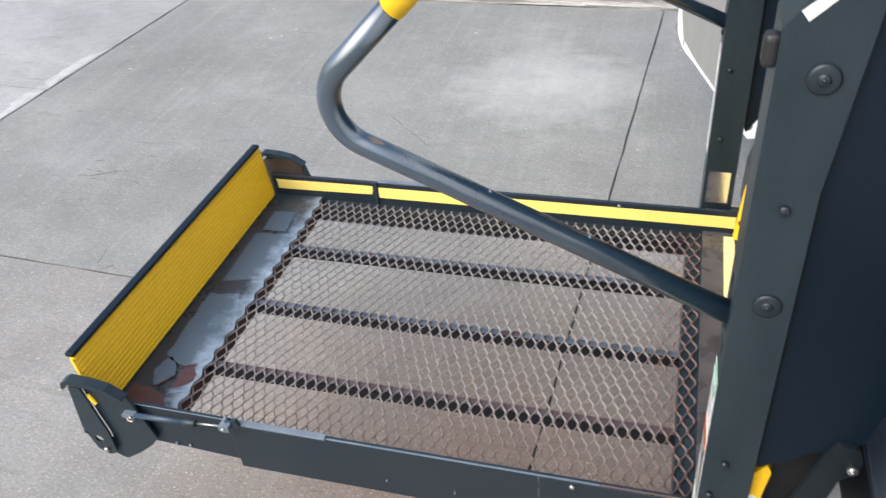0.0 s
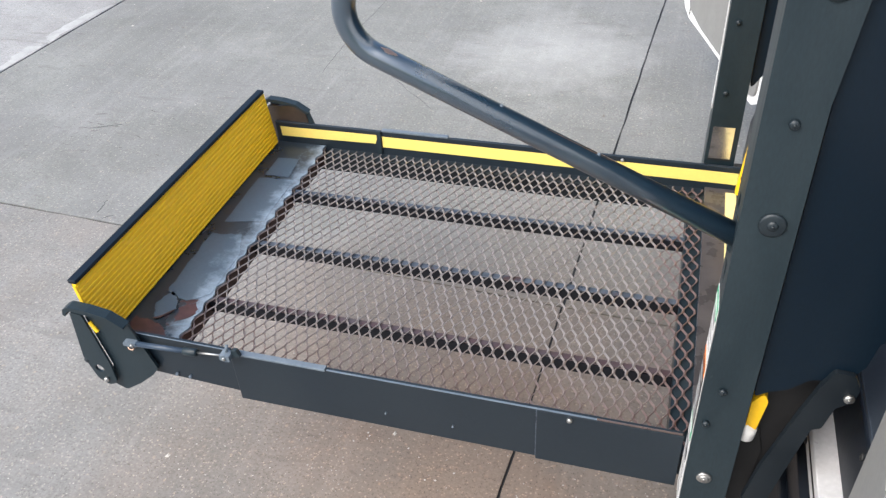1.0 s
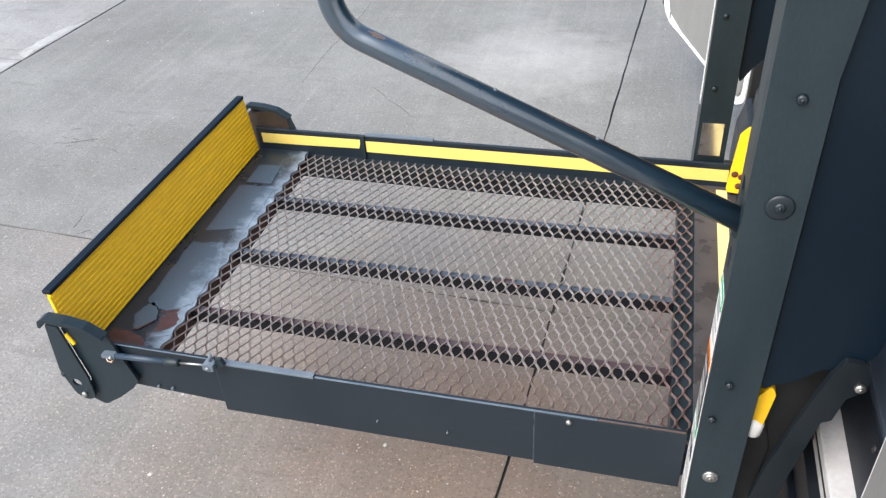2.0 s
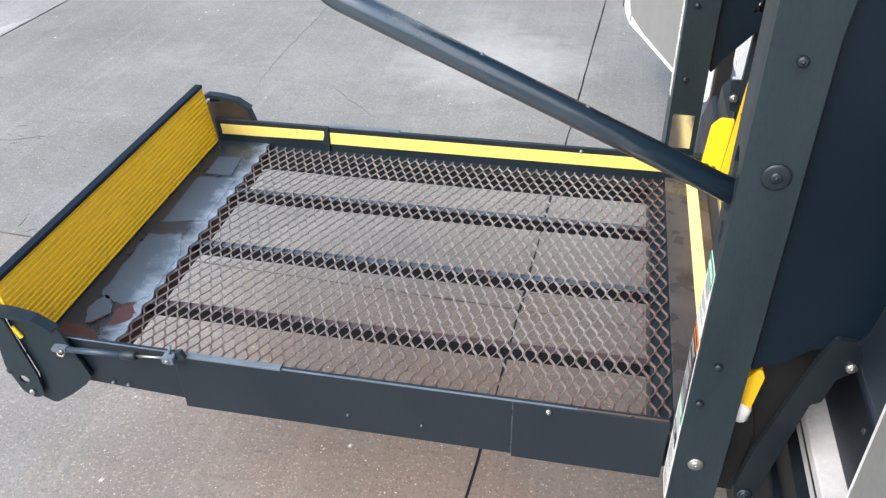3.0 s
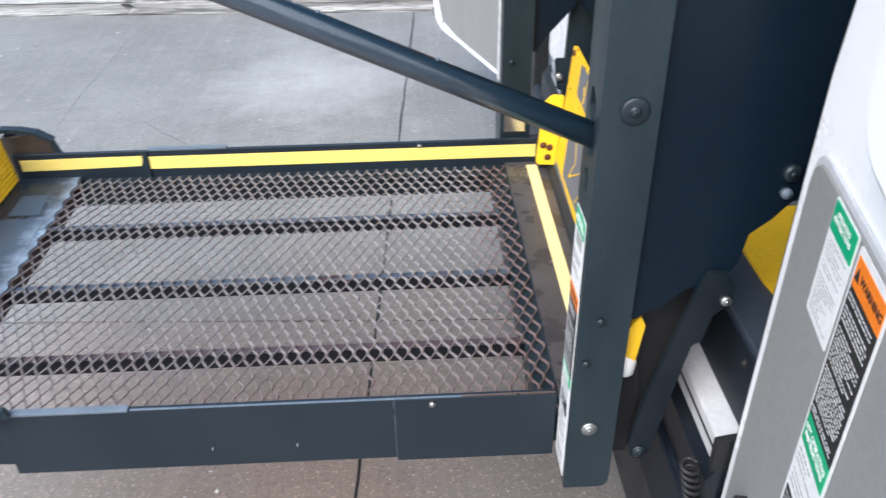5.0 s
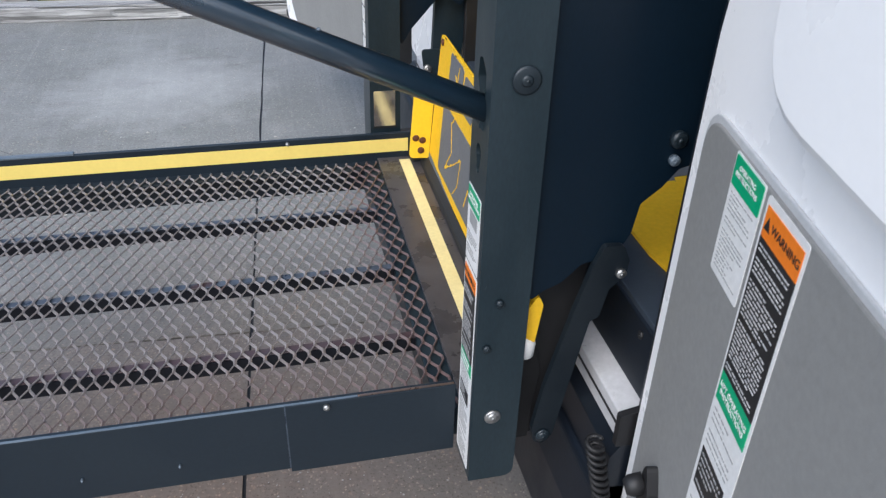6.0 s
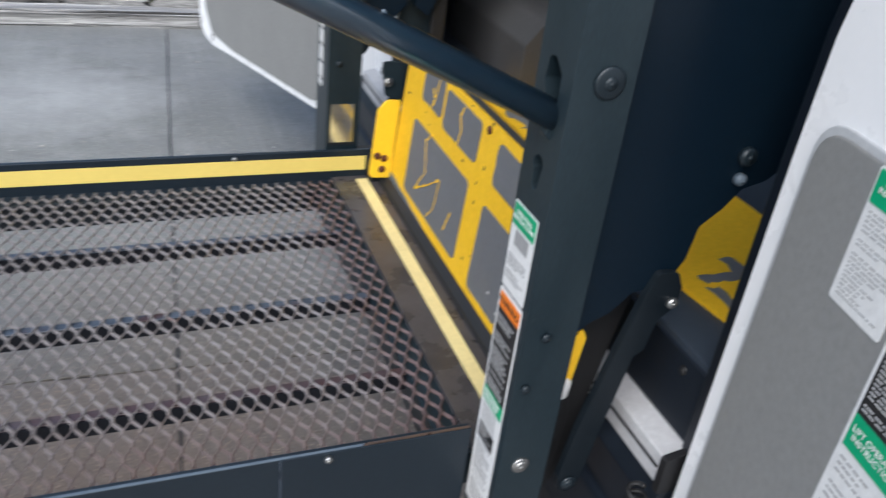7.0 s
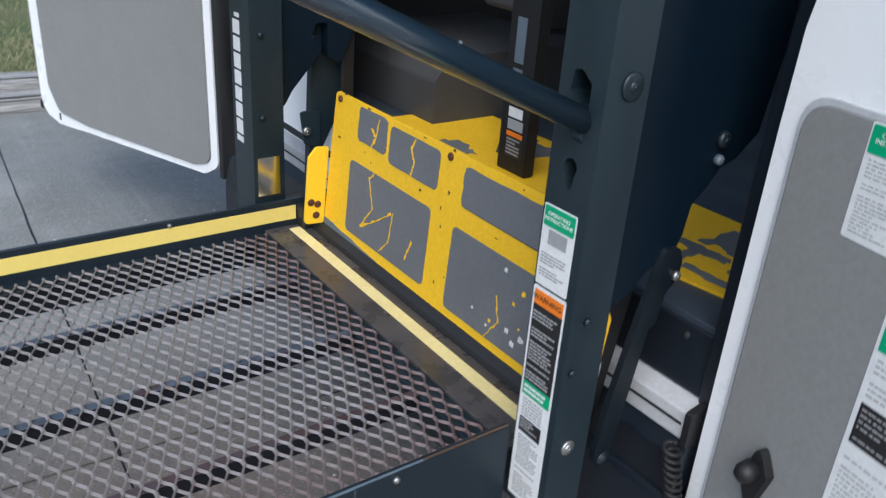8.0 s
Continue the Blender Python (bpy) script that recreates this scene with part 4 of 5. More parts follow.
# ---- the van: floor, jambs, sill and the two doors swung wide open ----
SHIFT = Vector((-0.015, 0, 0.084))       # how the van is set to the lift, picked to fit the camera's views
van = thing("van", (2.6, 0.5, -Z0), "white passenger van with its doors swung wide open", "van")
FZ = 0.122
part("floor", box(1.44, 5.9, -0.62, 1.62, FZ - 0.03, FZ, 0.002), FLOORV, van, "grey vinyl van floor")
part("roof", box(1.42, 6.0, -0.72, 1.72, 1.75, 1.80, 0.02), WHITE, van)
for y0, y1, li in ((-0.70, -0.64, -0.62), (1.64, 1.70, 1.62)):
    w = part("side_wall", box(1.48, 5.96, y0, y1, -0.25, 1.75, 0.01), WHITE, van)
    l = part("lining", box(1.52, 5.9, min(li, (y0 + y1) / 2), max(li, (y0 + y1) / 2), FZ, 1.74), INNER, van, "dark interior lining")
    # unseen windows, added so that daylight brightens the van's inside
    for x0, x1 in ((1.95, 3.05), (3.25, 4.35), (4.55, 5.65)):
        cut(w, box(x0, x1, y0 - 0.1, y1 + 0.1, 0.82, 1.45))
        cut(l, box(x0, x1, y0 - 0.1, y1 + 0.1, 0.82, 1.45))
        pane = part("window_pane", box(x0 - 0.01, x1 + 0.01, y0 + 0.02, y0 + 0.026, 0.81, 1.46), GLASS, w, "unseen tinted window pane, added to let daylight in")
        pane.visible_shadow = False
part("end_wall", box(5.92, 5.98, -0.64, 1.64, -0.25, 1.75, 0.01), WHITE, van)
part("lining", box(5.895, 5.918, -0.62, 1.62, FZ, 1.74), INNER, van, "dark interior lining")
for x in (2.3, 5.1):
    for y0, y1 in ((-0.66, -0.46), (1.46, 1.66)):
        tyre = part("wheel", tube([(x, y0, -Z0 + 0.33 - SHIFT.z), (x, y0 + 0.03, -Z0 + 0.33 - SHIFT.z), (x, y1 - 0.03, -Z0 + 0.33 - SHIFT.z), (x, y1, -Z0 + 0.33 - SHIFT.z)], [0.28, 0.33, 0.33, 0.28], 32), BLACK, van, "black tyre on a steel rim", True)
        part("rim", tube([(x, y0 - 0.004, -Z0 + 0.33 - SHIFT.z), (x, y1 + 0.004, -Z0 + 0.33 - SHIFT.z)], 0.19, 24), ZINC, tyre, "", True)
part("headliner", box(1.5, 5.9, -0.62, 1.62, 1.70, 1.745), INNER, van)
part("header", box(1.43, 1.50, -0.70, 1.70, 1.50, 1.75, 0.01), WHITE, van)
jamb = prism(rounded([(0.905, FZ - 0.16), (1.50, -0.05), (1.50, 1.50), (0.96, 1.50), (0.955, 0.26), (0.94, 0.14)], [0.01, 0.02, 0.02, 0.01, 0.05, 0.05]), "x", 1.425, 1.48, 0.006)
fj = part("door_jamb", jamb, WHITE, van, "white painted door jamb")
part("seal", box(1.430, 1.462, 0.890, 0.903, FZ - 0.1, 1.50, 0.004), BLACK, fj, "black rubber seal")
part("door_jamb", box(1.485, 1.54, 1.40, 1.70, -0.25, 1.50, 0.006), WHITE, van, "white painted door jamb")
nj = part("door_jamb", prism(rounded([(-0.70, -0.25), (-0.175, -0.10), (-0.175, 1.50), (-0.70, 1.50)], 0.02), "x", 1.490, 1.54, 0.006), WHITE, van, "white painted door jamb")
part("seal", box(1.462, 1.489, -0.205, -0.170, -0.05, 1.50, 0.006), BLACK, nj, "black rubber seal")
sill = part("sill", prism(rounded([(1.392, -0.034), (1.392, 0.012), (1.440, 0.022), (1.440, -0.034)], 0.004), "y", -0.155, 1.25, 0.001), SILLW, van, "scuffed white painted door sill")
# added dark cap that hides the sill's white cut end from the camera
part("end_cap", prism(rounded([(1.388, -0.040), (1.388, 0.016), (1.442, 0.027), (1.442, -0.040)], 0.004), "y", -0.166, -0.1555, 0.001), PITCH, sill, "black cap added to cover the sill's white end")
part("groove", box(1.3905, 1.3925, -0.15, 1.25, -0.010, -0.006), BLACK, sill)
kick = part("kick_trim", prism(rounded([(1.422, 0.020), (1.436, 0.112), (1.47, 0.120), (1.47, 0.02)], 0.006), "y", -0.160, 1.20), ROCKER, van, "black threshold trim")
part("step_trim", prism(rounded([(1.372, -0.30), (1.384, -0.06), (1.400, -0.036), (1.44, -0.036), (1.44, -0.30)], 0.008), "y", -0.165, 1.35, 0.003), ROCKER, van, "black lower step trim")
part("rocker", prism(rounded([(1.350, -0.34), (1.352, -0.20), (1.372, -0.12), (1.42, -0.12), (1.42, -0.36)], 0.02), "y", -0.165, 1.42, 0.006), ROCKER, van, "dark rocker panel")
for y in (-0.10, 0.02, 0.14):
    bolt(kick, (1.434, y, 0.095), 0.006, axis=(-1, 0, 0.15), mat=BLACK, height=0.004)
for y in (0.02, 0.10):
    bolt(sill, (1.392, y, -0.024), 0.006, axis=(-1, 0, 0), mat=BLACK, height=0.003)
thr = part("threshold_plate", prism(rounded([(1.505, 0.04), (1.505, 0.86), (1.775, 0.86), (1.775, -0.095), (1.525, -0.095)], 0.012), "z", FZ, FZ + 0.006, 0.001), YELLOW2, van, "yellow threshold plate, paint worn to dark patches")
rnd = random.Random(21)
for k, (x, y, sx, sy) in enumerate(((1.70, 0.02, 0.05, 0.035), (1.635, -0.055, 0.045, 0.016), (1.575, 0.035, 0.030, 0.010), (1.62, 0.03, 0.012, 0.05), (1.55, -0.03, 0.010, 0.045), (1.66, 0.30, 0.04, 0.05), (1.70, 0.55, 0.04, 0.06), (1.55, 0.62, 0.03, 0.05))):
    part("worn_patch", prism(rounded(ragged([(x - sx, y - sy), (x - sx, y + sy), (x + sx, y + sy), (x + sx, y - sy)], min(sx, sy) * 0.35, k + 60), 0.004, 2), "z", FZ + 0.006, FZ + 0.0066), PAD, thr, "dark worn patch")

# interior fittings seen past the bridge plate
part("wheel_box", prism(rounded([(1.60, FZ), (1.60, 0.225), (1.640, 0.275), (2.05, 0.285), (2.05, FZ)], [0.004, 0.02, 0.03, 0.01, 0.004]), "y", 0.775, 1.20, 0.010), INNER, van, "dark grey plastic wheel box")
pillar = part("pillar", prism(rounded([(1.56, FZ + 0.006), (1.56, 0.47), (1.575, 0.50), (1.586, 0.50), (1.586, FZ + 0.006)], 0.006), "y", 0.412, 0.490, 0.004), PITCH, van, "black lift pillar with small decals")
part("strut", tube([(1.62, 0.56, FZ), (1.64, 0.52, 0.30)], 0.007, 10), STRIPG, van, "pale steel strut", True)
for z0, z1, ml, wd in ((0.423, 0.340, STRIPG, 0.026), (0.330, 0.262, STRIPG, 0.026), (0.257, 0.238, PAPER, 0.040), (0.234, 0.214, GREYINK, 0.044), (0.210, 0.160, INK, 0.048)):
    decal_piece("decal", pillar, 1.56, 0.470, 0.470 - wd, z0, z1, ml)
decal_piece("decal_header", pillar, 1.5594, 0.470, 0.424, 0.210, 0.201, ORANGE)
bars(pillar, 1.5594, 0.468, 0.426, 0.198, 0.164, 5, GREYINK, 41)
# folded dark arms above, with bright pivots
link = part("folded_arm", prism(rounded([(1.60, 0.62), (1.60, 0.68), (1.66, 0.72), (1.70, 0.44), (1.64, 0.42)], 0.012), "y", 0.520, 0.545, 0.003), PITCH, van, "black folded lift arm")
bolt(link, (1.60, 0.532, 0.655), 0.010, axis=(-1, 0, 0), mat=ZINC)
link = part("folded_arm", prism(rounded([(1.66, 0.40), (1.66, 0.50), (1.70, 0.95), (1.76, 0.95), (1.74, 0.40)], 0.02), "y", 0.56, 0.70, 0.008), INNER, van, "dark grey arm housing")
bolt(link, (1.668, 0.63, 0.56), 0.007, axis=(-1, 0, 0), mat=ZINC)
part("tower", prism(rounded([(1.62, 0.55), (1.62, 1.2), (1.95, 1.2), (1.95, 0.75), (1.80, 0.60)], 0.04), "y", 0.30, 0.80, 0.01), PITCH, van, "black lift tower cover")
part("motor", tube([(1.60, 0.88, 0.58), (1.72, 0.88, 0.58)], 0.045, 24), INNER, van, "dark round pump motor", True)


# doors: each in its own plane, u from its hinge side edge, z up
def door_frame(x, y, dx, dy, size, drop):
    """A door's own frame; size (scale of its measures) and drop (its zero below the deck) fit the camera's view."""
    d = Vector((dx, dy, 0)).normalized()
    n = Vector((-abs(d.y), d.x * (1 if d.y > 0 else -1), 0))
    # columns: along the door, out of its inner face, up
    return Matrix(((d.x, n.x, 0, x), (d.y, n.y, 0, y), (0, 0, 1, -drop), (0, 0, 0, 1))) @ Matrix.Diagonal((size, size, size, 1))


def door_part(name, m, pts, a, b, mat, parent, label="", bevel=0.0):
    """A piece drawn in the door's plane, from a to b out of the inner face."""
    bm = prism(pts, "y", a, b, bevel)
    bmesh.ops.transform(bm, matrix=m, verts=bm.verts)
    return part(name, bm, mat, parent, label)


# origin, size and drop scale the near door outward from the camera's stand
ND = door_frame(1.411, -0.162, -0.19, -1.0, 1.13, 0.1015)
edge_pts = [(0.010, -0.22), (0.010, 0.46), (0.012, 0.56), (0.034, 0.70), (0.070, 0.90), (0.125, 1.30), (0.78, 1.30), (0.80, -0.22)]
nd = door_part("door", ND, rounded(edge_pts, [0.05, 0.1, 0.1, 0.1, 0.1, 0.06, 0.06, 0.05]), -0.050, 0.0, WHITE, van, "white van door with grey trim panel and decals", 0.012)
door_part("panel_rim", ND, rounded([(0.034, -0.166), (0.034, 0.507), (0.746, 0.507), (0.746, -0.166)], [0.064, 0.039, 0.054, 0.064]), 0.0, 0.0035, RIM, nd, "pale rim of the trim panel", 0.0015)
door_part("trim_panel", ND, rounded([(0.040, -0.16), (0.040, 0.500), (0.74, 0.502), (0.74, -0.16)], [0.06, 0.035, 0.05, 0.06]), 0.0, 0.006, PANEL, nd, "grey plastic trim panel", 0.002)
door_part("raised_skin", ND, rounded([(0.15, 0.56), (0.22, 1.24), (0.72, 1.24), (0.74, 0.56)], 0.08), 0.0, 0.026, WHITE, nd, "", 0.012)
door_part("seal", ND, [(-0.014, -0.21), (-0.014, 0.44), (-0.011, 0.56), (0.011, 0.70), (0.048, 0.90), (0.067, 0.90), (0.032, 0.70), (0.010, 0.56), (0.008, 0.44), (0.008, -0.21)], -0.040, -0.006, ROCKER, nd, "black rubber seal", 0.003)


def door_decal(name, u0, u1, z0, z1, mat, d=0.0, r=0.0, label=""):
    pts = [(u0, z0), (u1, z0), (u1, z1), (u0, z1)]
    return door_part(name, ND, rounded(pts, r) if r else pts, 0.006 + d, 0.0066 + d, mat, nd, label)


def door_bars(u0, u1, z0, z1, rows, mat, seed, d=0.0006):
    r = random.Random(seed)
    bm = bmesh.new()
    pitch = (z0 - z1) / rows
    for k in range(rows):
        z = z0 - (k + 0.5) * pitch
        if r.random() < 0.1:
            continue
        u, end = u0, u0 + (u1 - u0) * (0.96 if r.random() < 0.7 else r.uniform(0.4, 0.85))
        while u < end - 0.002:
            ue = min(u + r.uniform(0.002, 0.008), end)
            bm = box(u, ue, 0.006 + d, 0.0064 + d, z - pitch * 0.15, z + pitch * 0.15, bm=bm)
            u = ue + r.uniform(0.0008, 0.0026)
    bmesh.ops.transform(bm, matrix=ND, verts=bm.verts)
    return part("small_print", bm, mat, nd, "rows of small print")


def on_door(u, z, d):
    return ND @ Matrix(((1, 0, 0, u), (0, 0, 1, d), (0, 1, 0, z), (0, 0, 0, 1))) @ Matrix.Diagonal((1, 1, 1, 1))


D1, D2 = 0.116, 0.184
door_decal("decal", D1, D1 + 0.062, 0.500, 0.390, PAPER, 0, 0.003, "white instruction decal with a green header")
door_decal("decal_header", D1 + 0.002, D1 + 0.060, 0.498, 0.472, GREEN, 0.0006, 0.002)
words("OPERATING\nINSTRUCTIONS", 0.0064, on_door(D1 + 0.030, 0.487, 0.0076), PAPER, nd)
door_bars(D1 + 0.006, D1 + 0.056, 0.468, 0.396, 19, GREYINK, 51)
door_decal("decal", D2, D2 + 0.072, 0.498, 0.02, PAPER, 0, 0.004, "long white warning decal with orange and green bands")
door_decal("decal_header", D2 + 0.004, D2 + 0.068, 0.491, 0.466, ORANGE, 0.0006)
words("WARNING", 0.0100, on_door(D2 + 0.043, 0.479, 0.0076), INK, nd)
door_part("decal_sign", ND, [(D2 + 0.006, 0.473), (D2 + 0.011, 0.484), (D2 + 0.016, 0.473)], 0.0066, 0.0074, INK, nd)
door_decal("decal_panel", D2 + 0.004, D2 + 0.068, 0.466, 0.336, INK, 0.0006)
door_bars(D2 + 0.007, D2 + 0.065, 0.462, 0.340, 31, PRINT, 52, 0.0012)
door_decal("decal_header", D2 + 0.004, D2 + 0.068, 0.336, 0.306, GREEN, 0.0006)
words("LIFT OPERATING\nINSTRUCTIONS", 0.0076, on_door(D2 + 0.036, 0.321, 0.0076), PAPER, nd)
door_bars(D2 + 0.007, D2 + 0.062, 0.300, 0.256, 7, GREYINK, 53)
door_decal("decal_panel", D2 + 0.006, D2 + 0.060, 0.250, 0.205, INK, 0.0006)
door_bars(D2 + 0.009, D2 + 0.057, 0.247, 0.208, 6, GREYINK, 54, 0.0012)
door_bars(D2 + 0.007, D2 + 0.066, 0.196, 0.03, 28, GREYINK, 55)
handle = door_part("door_latch", ND, rounded([(0.092, 0.085), (0.106, 0.140), (0.126, 0.105), (0.110, 0.045)], 0.008), 0.006, 0.018, PITCH, nd, "black door latch", 0.004)
knob = tube([Vector(p) for p in ((0.105, 0.016, 0.105), (0.105, 0.030, 0.100), (0.105, 0.036, 0.098))], [0.012, 0.012, 0.008], 14)
bmesh.ops.transform(knob, matrix=ND, verts=knob.verts)
part("latch_knob", knob, BLACK, nd, "", True)

# far door, likewise enlarged and moved out along the camera's rays
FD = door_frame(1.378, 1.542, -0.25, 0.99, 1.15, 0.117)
out_pts = [(0.0, -0.070), (0.0, 1.20), (0.84, 1.20), (0.962, 0.28), (0.970, -0.09), (0.960, -0.130), (0.93, -0.152), (0.86, -0.166), (0.80, -0.162), (0.68, -0.150), (0.06, -0.105)]
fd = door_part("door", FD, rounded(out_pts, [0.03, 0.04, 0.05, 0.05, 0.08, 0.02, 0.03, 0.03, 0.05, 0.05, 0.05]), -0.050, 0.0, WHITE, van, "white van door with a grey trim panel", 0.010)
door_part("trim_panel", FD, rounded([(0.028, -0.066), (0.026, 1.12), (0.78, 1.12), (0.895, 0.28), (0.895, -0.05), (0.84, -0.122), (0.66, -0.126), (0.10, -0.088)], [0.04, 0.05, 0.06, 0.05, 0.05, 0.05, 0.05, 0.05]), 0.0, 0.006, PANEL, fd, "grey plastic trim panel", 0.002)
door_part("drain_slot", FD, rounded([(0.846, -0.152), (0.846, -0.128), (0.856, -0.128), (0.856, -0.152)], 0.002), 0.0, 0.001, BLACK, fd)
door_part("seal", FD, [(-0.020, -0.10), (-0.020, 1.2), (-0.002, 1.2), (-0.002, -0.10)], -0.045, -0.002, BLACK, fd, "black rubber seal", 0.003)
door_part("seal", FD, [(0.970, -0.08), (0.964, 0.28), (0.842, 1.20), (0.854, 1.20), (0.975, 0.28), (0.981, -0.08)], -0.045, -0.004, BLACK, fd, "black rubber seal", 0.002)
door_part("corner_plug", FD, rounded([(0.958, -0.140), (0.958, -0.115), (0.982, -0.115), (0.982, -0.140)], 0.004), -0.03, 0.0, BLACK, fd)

# coiled black cord that hangs beside the sill
coil = []
for k in range(506):
    a = k / 22 * 2 * math.pi
    coil.append((1.356 + 0.0105 * math.cos(a) + 0.00010 * k, -0.166 + 0.0105 * math.sin(a) - 0.00006 * k, -0.02 - 0.00055 * k))
part("coiled_cord", tube(coil, 0.0034, 6), PITCH, van, "black coiled cord", True)


# ---- concrete yard ----
SHIFT = Vector((0, 0, 0))
GZ = -Z0
TH = radians(-3.0)
U, V = Vector((math.cos(TH), math.sin(TH), 0)), Vector((-math.sin(TH), math.cos(TH), 0))
YARD = Matrix(((U.x, V.x, 0, 0.862), (U.y, V.y, 0, 0.905), (0, 0, 1, GZ), (0, 0, 0, 1)))
TV = 2.82           # timber edging, from the joint crossing

sheet = bmesh.new()
bmesh.ops.create_grid(sheet, x_segments=2, y_segments=2, size=400.0, matrix=Matrix.Translation((0, 0, GZ - 0.05)))
ground = part("ground", sheet, SOIL, None)
tagged(ground, "rough grassy earth around the concrete yard", "ground", kind="structure")

yard = thing("pavement", (0.862, 0.905, GZ), "weathered grey concrete yard slabs with dark joints", "pavement", kind="structure")
GAP = 0.0035
slabs = []
for u0, u1 in ((-3.02, 0.0), (0.0, 3.02), (3.02, 6.04), (6.04, 9.06)):
    for v0, v1 in ((-6.4, -3.2), (-3.2, 0.0), (0.0, TV)):
        slabs.append((u0, u1, v0, v1))
for v0, v1 in ((-6.4, -4.6), (-4.6, -1.9), (-1.9, 1.30), (1.30, TV)):
    for u0, u1 in ((-6.1, -3.02), (-9.2, -6.1)):
        slabs.append((u0, u1, v0, v1))
rnd = random.Random(9)
for u0, u1, v0, v1 in slabs:
    pts = []
    g1 = 0.010 if u1 < -3.0 else GAP            # the old joint beside the pale slabs has opened
    cor = [(u0 + GAP, v0 + GAP), (u0 + GAP, v1 - GAP), (u1 - g1, v1 - GAP), (u1 - g1, v0 + GAP)]
    for i, p in enumerate(cor):
        q = cor[(i + 1) % 4]
        for k in range(28):
            t = k / 28
            pts.append((p[0] + (q[0] - p[0]) * t + rnd.uniform(-0.0022, 0.0022), p[1] + (q[1] - p[1]) * t + rnd.uniform(-0.0022, 0.0022)))
    bm = prism(pts, "z", -0.08, 0.0)
    bmesh.ops.transform(bm, matrix=YARD, verts=bm.verts)
    part("slab", bm, CONCRETE3 if u1 < -3.0 else CONCRETE2 if v1 <= 0.0 else CONCRETE, yard)
bm = prism([(-9.2, -6.4), (-9.2, TV), (9.06, TV), (9.06, -6.4)], "z", -0.045, -0.005)
bmesh.ops.transform(bm, matrix=YARD, verts=bm.verts)
part("joint_dirt", bm, BLACK, yard, "dark dirt in the joints")

# hairline cracks
rnd = random.Random(77)
for x0, y0, x1, y1, w in ((-0.51, 2.30, -0.52, 3.40, 0.0016), (-0.88, 1.04, -0.89, 1.12, 0.003), (-0.84, 1.01, -0.80, 1.03, 0.002), (0.10, 2.05, -0.16, 2.32, 0.0014), (-1.30, 1.60, -1.18, 1.66, 0.0025)):
    left, right = [], []
    n = max(6, int(math.hypot(x1 - x0, y1 - y0) / 0.03))
    off = 0.0
    for i in range(n + 1):
        t = i / n
        off = off * 0.8 + rnd.uniform(-0.004, 0.004)
        hw = w / 2 * rnd.uniform(0.4, 1.3)
        nx, ny = (y1 - y0), -(x1 - x0)
        l = math.hypot(nx, ny)
        cx, cy = x0 + (x1 - x0) * t + nx / l * off, y0 + (y1 - y0) * t + ny / l * off
        left.append((cx + nx / l * hw, cy + ny / l * hw))
        right.append((cx - nx / l * hw, cy - ny / l * hw))
    part("crack", prism(left + right[::-1], "z", GZ - 0.002, GZ + 0.0006), BLACK, yard, "dark hairline crack")

# scraped and trodden dirt on the slab beside the barrier, and chalky wash along the old joint
rnd = random.Random(31)
for k in range(34):
    a, q = rnd.uniform(-0.5, 0.35), rnd.gauss(0, 1)
    x, y = -1.16 + 0.15 * rnd.gauss(0, 1), 1.62 + 0.10 * q
    lx, ly = rnd.choice((0.006, 0.010, 0.018, 0.030)), rnd.choice((0.0012, 0.002, 0.003))
    ring = [(x + c * lx * math.cos(a) - d * ly * math.sin(a), y + c * lx * math.sin(a) + d * ly * math.cos(a)) for c, d in ((-1, 0), (-0.4, 1), (0.5, 0.8), (1, 0), (0.3, -1), (-0.6, -0.7))]
    part("scuff_mark", prism(ragged(ring, ly * 0.35, k + 400), "z", GZ - 0.002, GZ + 0.0006), SCUFF, yard, "dark dried dirt")
for k, pts in enumerate((((-3.045, 0.75), (-3.045, 1.27), (-3.13, 1.25), (-3.08, 1.00)), ((-3.045, 1.33), (-3.045, 1.9), (-3.10, 1.7), (-3.12, 1.38)))):
    bm = prism(ragged(pts, 0.012, k + 470), "z", -0.002, 0.0006)
    bmesh.ops.transform(bm, matrix=YARD, verts=bm.verts)
    part("chalk_wash", bm, CHALK, yard, "chalky white wash beside the joint")

rnd = random.Random(14)
gv, gf = [], []
OCT = ((0, 2, 4), (2, 1, 4), (1, 3, 4), (3, 0, 4), (2, 0, 5), (1, 2, 5), (3, 1, 5), (0, 3, 5))


def pebble(u, v, r):
    turn, flat = rnd.uniform(0, 6.3), rnd.uniform(0.55, 0.9)
    i = len(gv)
    for k in range(4):
        ang = turn + (0, math.pi, math.pi / 2, 3 * math.pi / 2)[k] + rnd.uniform(-0.3, 0.3)
        rr = r * rnd.uniform(0.7, 1.15)
        gv.append(YARD @ Vector((u + rr * math.cos(ang), v + rr * math.sin(ang), r * 0.2)))
    gv.append(YARD @ Vector((u, v, r * flat)))
    gv.append(YARD @ Vector((u, v, -r * 0.3)))
    gf.extend(tuple(i + j for j in f) for f in OCT)


for k in range(420):
    pebble(rnd.uniform(-4.2, 1.6), rnd.uniform(-1.6, 2.6), rnd.choice((0.0025, 0.003, 0.004, 0.005, 0.008)))
for k in range(3600):
    u, v = rnd.uniform(-1.7, 1.0), rnd.uniform(-2.3, -0.05)
    if noise.noise(Vector((u * 2.2, v * 2.2, 3))) > rnd.uniform(-0.5, 0.35):
        pebble(u, v, rnd.choice((0.0012, 0.0016, 0.0016, 0.002, 0.0025, 0.0032)))
bm = bmesh.new()
gm = bpy.data.meshes.new("grit_tmp")
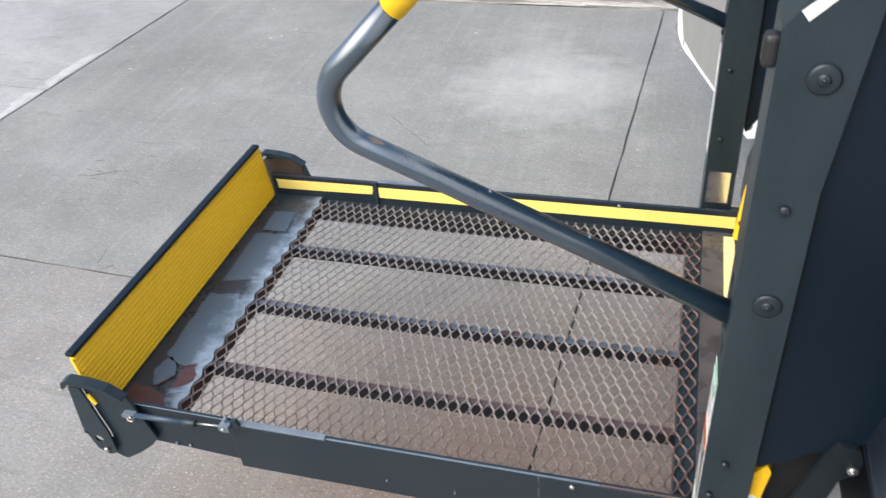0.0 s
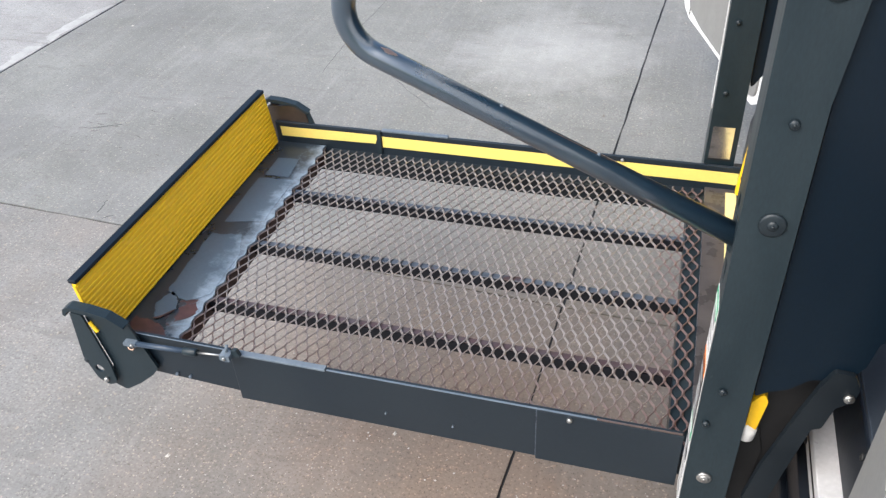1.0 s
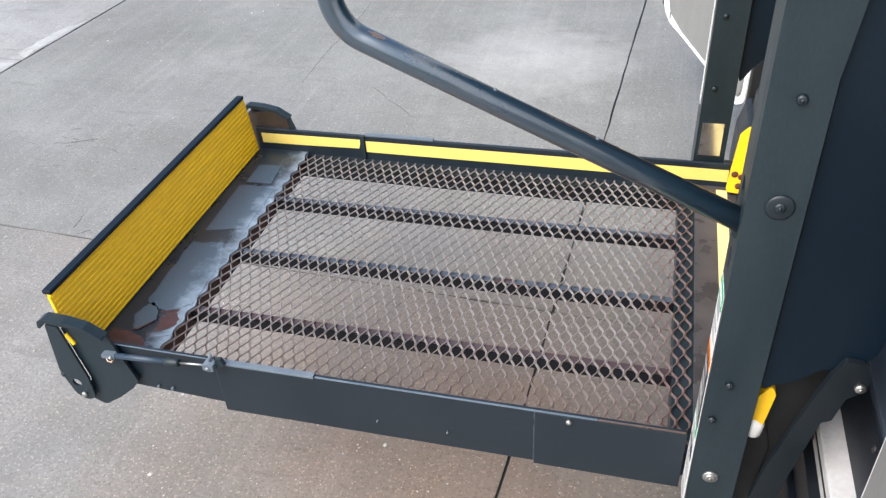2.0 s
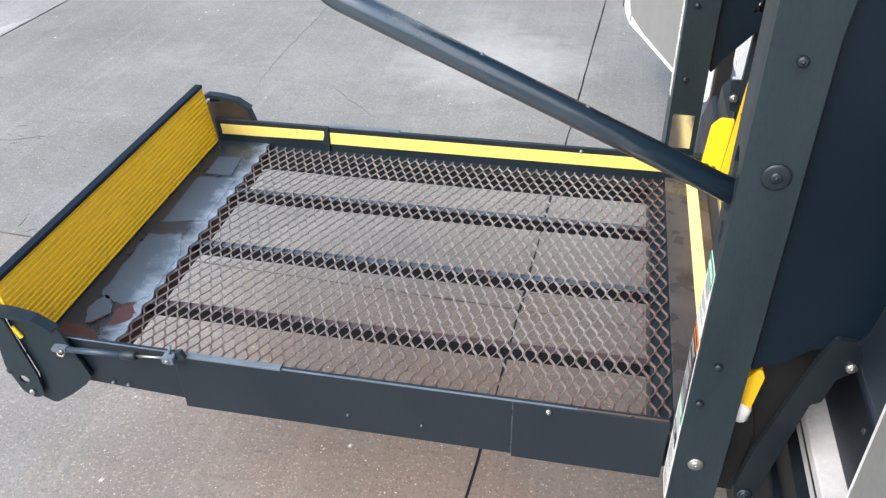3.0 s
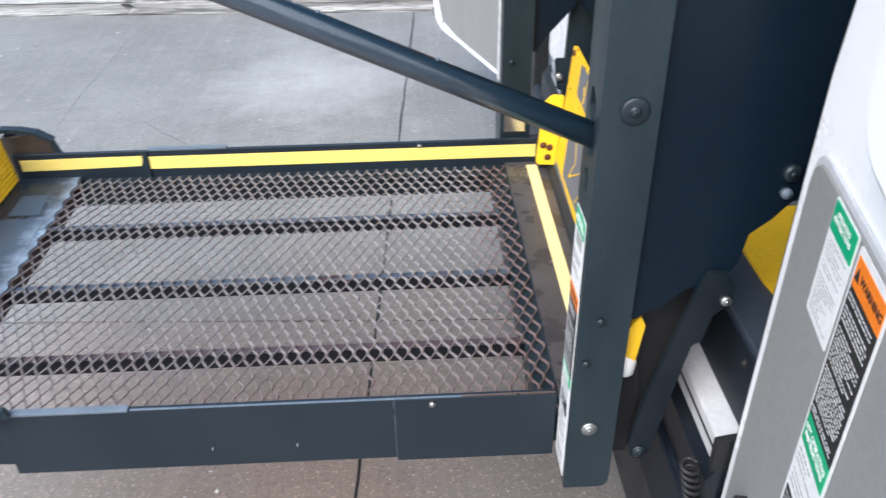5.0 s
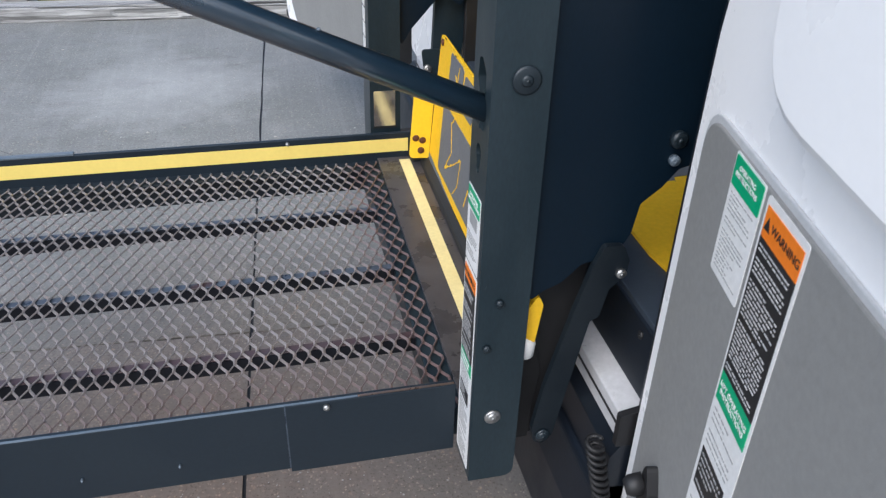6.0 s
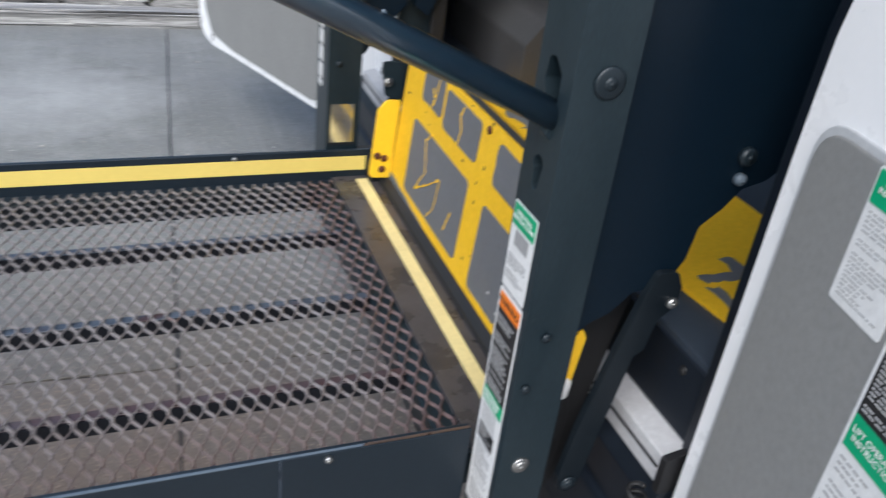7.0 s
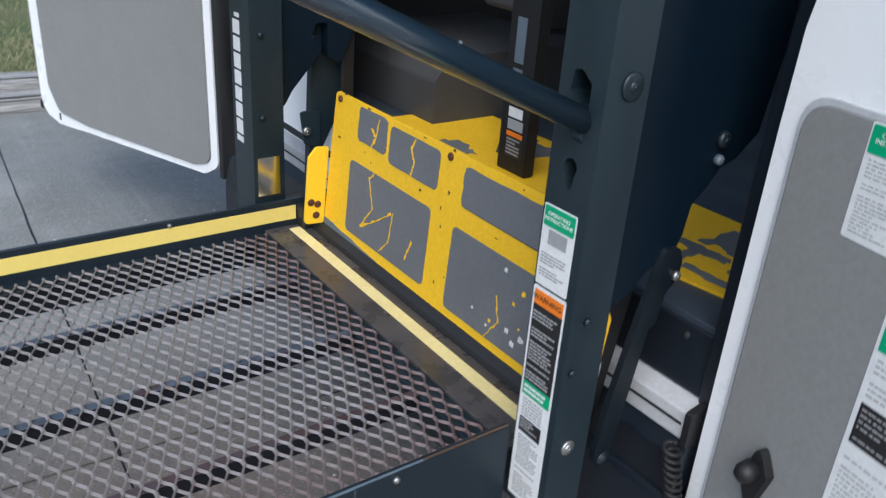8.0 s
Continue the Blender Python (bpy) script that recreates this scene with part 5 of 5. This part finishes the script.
gm.from_pydata([tuple(p) for p in gv], [], gf)
bm.from_mesh(gm)
bpy.data.meshes.remove(gm)
grit = part("grit", bm, STONE, None)
tagged(grit, "scattered pale grit and small stones on concrete", "grit", kind="stuff")


# ---- timber edging and the grass bank behind ----
def sleeper(u, v, z, length, wide, high, seed, label, mat):
    """A weathered beam: a squarish profile with deep splits that wander along it and broken ends."""
    rnd = random.Random(seed)
    n, m, ring = 64, 56, []
    splits = [(rnd.uniform(0, m), rnd.uniform(0.010, 0.026), rnd.uniform(0.0, 0.55), rnd.uniform(0.3, 1.0), rnd.uniform(-2.5, 2.5)) for _ in range(13)]
    ends = [rnd.uniform(-0.05, 0.05) for _ in range(2 * m)]
    bm = bmesh.new()
    for i in range(n + 1):
        t = i / n
        row = []
        for k in range(m):
            a = 2 * math.pi * k / m
            c, q = math.cos(a), math.sin(a)
            x, y = math.copysign(abs(c) ** 0.30, c) * wide / 2, math.copysign(abs(q) ** 0.30, q) * high / 2
            depth = 0.0
            for at, deep, start, run, drift in splits:
                away = abs((k - at - drift * t + m / 2) % m - m / 2)
                if away < 1.0 and start <= t <= start + run:
                    depth = max(depth, deep * (1 - away * 0.6))
            depth -= 0.004 * noise.noise(Vector((t * 14, k * 0.6, seed))) + 0.010 * noise.noise(Vector((t * 3.2, k * 0.15, seed + 9)))
            r = max(math.hypot(x, y), 1e-4)
            x, y = x - x / r * depth, y - y / r * min(depth, high * 0.35)
            cut_back = ends[k] * 0.6 + ends[(k * 3) % m] * 0.4 if i == 0 else ends[m + k] if i == n else 0.0
            row.append(bm.verts.new(YARD @ Vector((u + (t - 0.5) * length + cut_back, v + x + 0.014 * math.sin(t * 3 + seed), z + high / 2 + y))))
        ring.append(row)
    for p, q in zip(ring, ring[1:]):
        for k in range(m):
            bm.faces.new((p[k], p[(k + 1) % m], q[(k + 1) % m], q[k]))
    for row, turn in ((ring[0], 1), (ring[-1], -1)):
        mid = sum((w.co for w in row), Vector()) / m
        mid = bm.verts.new(mid + (YARD.to_3x3() @ Vector((-0.012 * turn, 0, 0))))
        for k in range(m):
            bm.faces.new((row[k], row[(k + 1) % m], mid))
    ob = part("timber_sleeper", bm, mat, None)
    return tagged(ob, label, "timber", "timber edging of the yard")


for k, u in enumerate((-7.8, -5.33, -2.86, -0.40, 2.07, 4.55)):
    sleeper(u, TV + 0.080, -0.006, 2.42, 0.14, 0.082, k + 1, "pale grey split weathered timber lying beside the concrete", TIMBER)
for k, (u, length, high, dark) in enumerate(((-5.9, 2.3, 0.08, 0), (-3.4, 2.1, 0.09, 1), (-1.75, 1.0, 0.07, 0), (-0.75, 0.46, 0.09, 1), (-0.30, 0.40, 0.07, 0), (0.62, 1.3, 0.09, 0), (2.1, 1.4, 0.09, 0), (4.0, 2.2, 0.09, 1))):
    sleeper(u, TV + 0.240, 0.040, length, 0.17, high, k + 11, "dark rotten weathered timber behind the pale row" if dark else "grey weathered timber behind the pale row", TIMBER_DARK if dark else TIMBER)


def bank_height(u, w):
    """The earth behind the timber: level with the yard at its foot, then a slow uneven rise."""
    foot = min(1.0, max(0.0, (w - TV - 0.12) / 0.16))
    return foot * (0.10 + 0.035 * (w - TV) + 0.05 * noise.noise(Vector((u * 0.8, w * 0.8, 0))) + 0.025 * noise.noise(Vector((u * 4.5, w * 4.5, 2))))


bank = bmesh.new()
bmesh.ops.create_grid(bank, x_segments=150, y_segments=150, size=1.0)
for v in bank.verts:
    u, w = v.co.x * 14 - 1, TV + 0.12 + 18 * ((v.co.y + 1) / 2) ** 2.2
    h = bank_height(u, w)
    v.co = YARD @ Vector((u, w, h))
gb = part("grass_bank", bank, SOIL, None, smooth=True)
tagged(gb, "grassy bank behind the timber edging", "grass", kind="structure")
rnd = random.Random(4)
verts, faces = [], []
for k in range(60000):
    u, w = rnd.uniform(-4.5, 5.0), TV + 0.22 + 5.0 * rnd.random() ** 1.8
    h = bank_height(u, w)
    if noise.noise(Vector((u * 1.1, w * 1.1, 7))) < -0.25 and rnd.random() < 0.7:
        continue
    hh, a = rnd.uniform(0.012, 0.050) * (1.5 if rnd.random() < 0.06 else 1.0), rnd.uniform(0, math.pi)
    lean = Vector((rnd.uniform(-1, 1), rnd.uniform(-1, 1), 0)) * hh * 0.6
    b = YARD @ Vector((u, w, h - 0.005)) + UP
    s = Vector((math.cos(a), math.sin(a), 0)) * rnd.uniform(0.0012, 0.0030)
    i = len(verts)
    verts += [b - s, b + s, b + lean * 0.4 + Vector((0, 0, hh * 0.7)) + s * 0.5, b + lean + Vector((0, 0, hh))]
    faces += [(i, i + 1, i + 2), (i, i + 2, i + 3)]
me = bpy.data.meshes.new("grass")
me.from_pydata([tuple(v) for v in verts], [], faces)
me.materials.append(GRASS)
gn = GRASS.node_tree
geo, mix_ = gn.nodes.new("ShaderNodeNewGeometry"), gn.nodes.new("ShaderNodeMix")
mix_.data_type = "RGBA"
mix_.inputs[7].default_value = (0.36, 0.33, 0.19, 1)
pick_ = gn.nodes.new("ShaderNodeMapRange")
pick_.inputs[1].default_value, pick_.inputs[2].default_value, pick_.inputs[4].default_value = 0.55, 1.0, 0.9
gn.links.new(geo.outputs["Random Per Island"], pick_.inputs[0])
gn.links.new(pick_.outputs[0], mix_.inputs[0])
gn.links.new(gn.nodes["Principled BSDF"].inputs["Base Color"].links[0].from_socket, mix_.inputs[6])
gn.links.new(mix_.outputs[2], gn.nodes["Principled BSDF"].inputs["Base Color"])
tagged(new("grass", me), "short green and straw-coloured grass", "grass", kind="stuff")
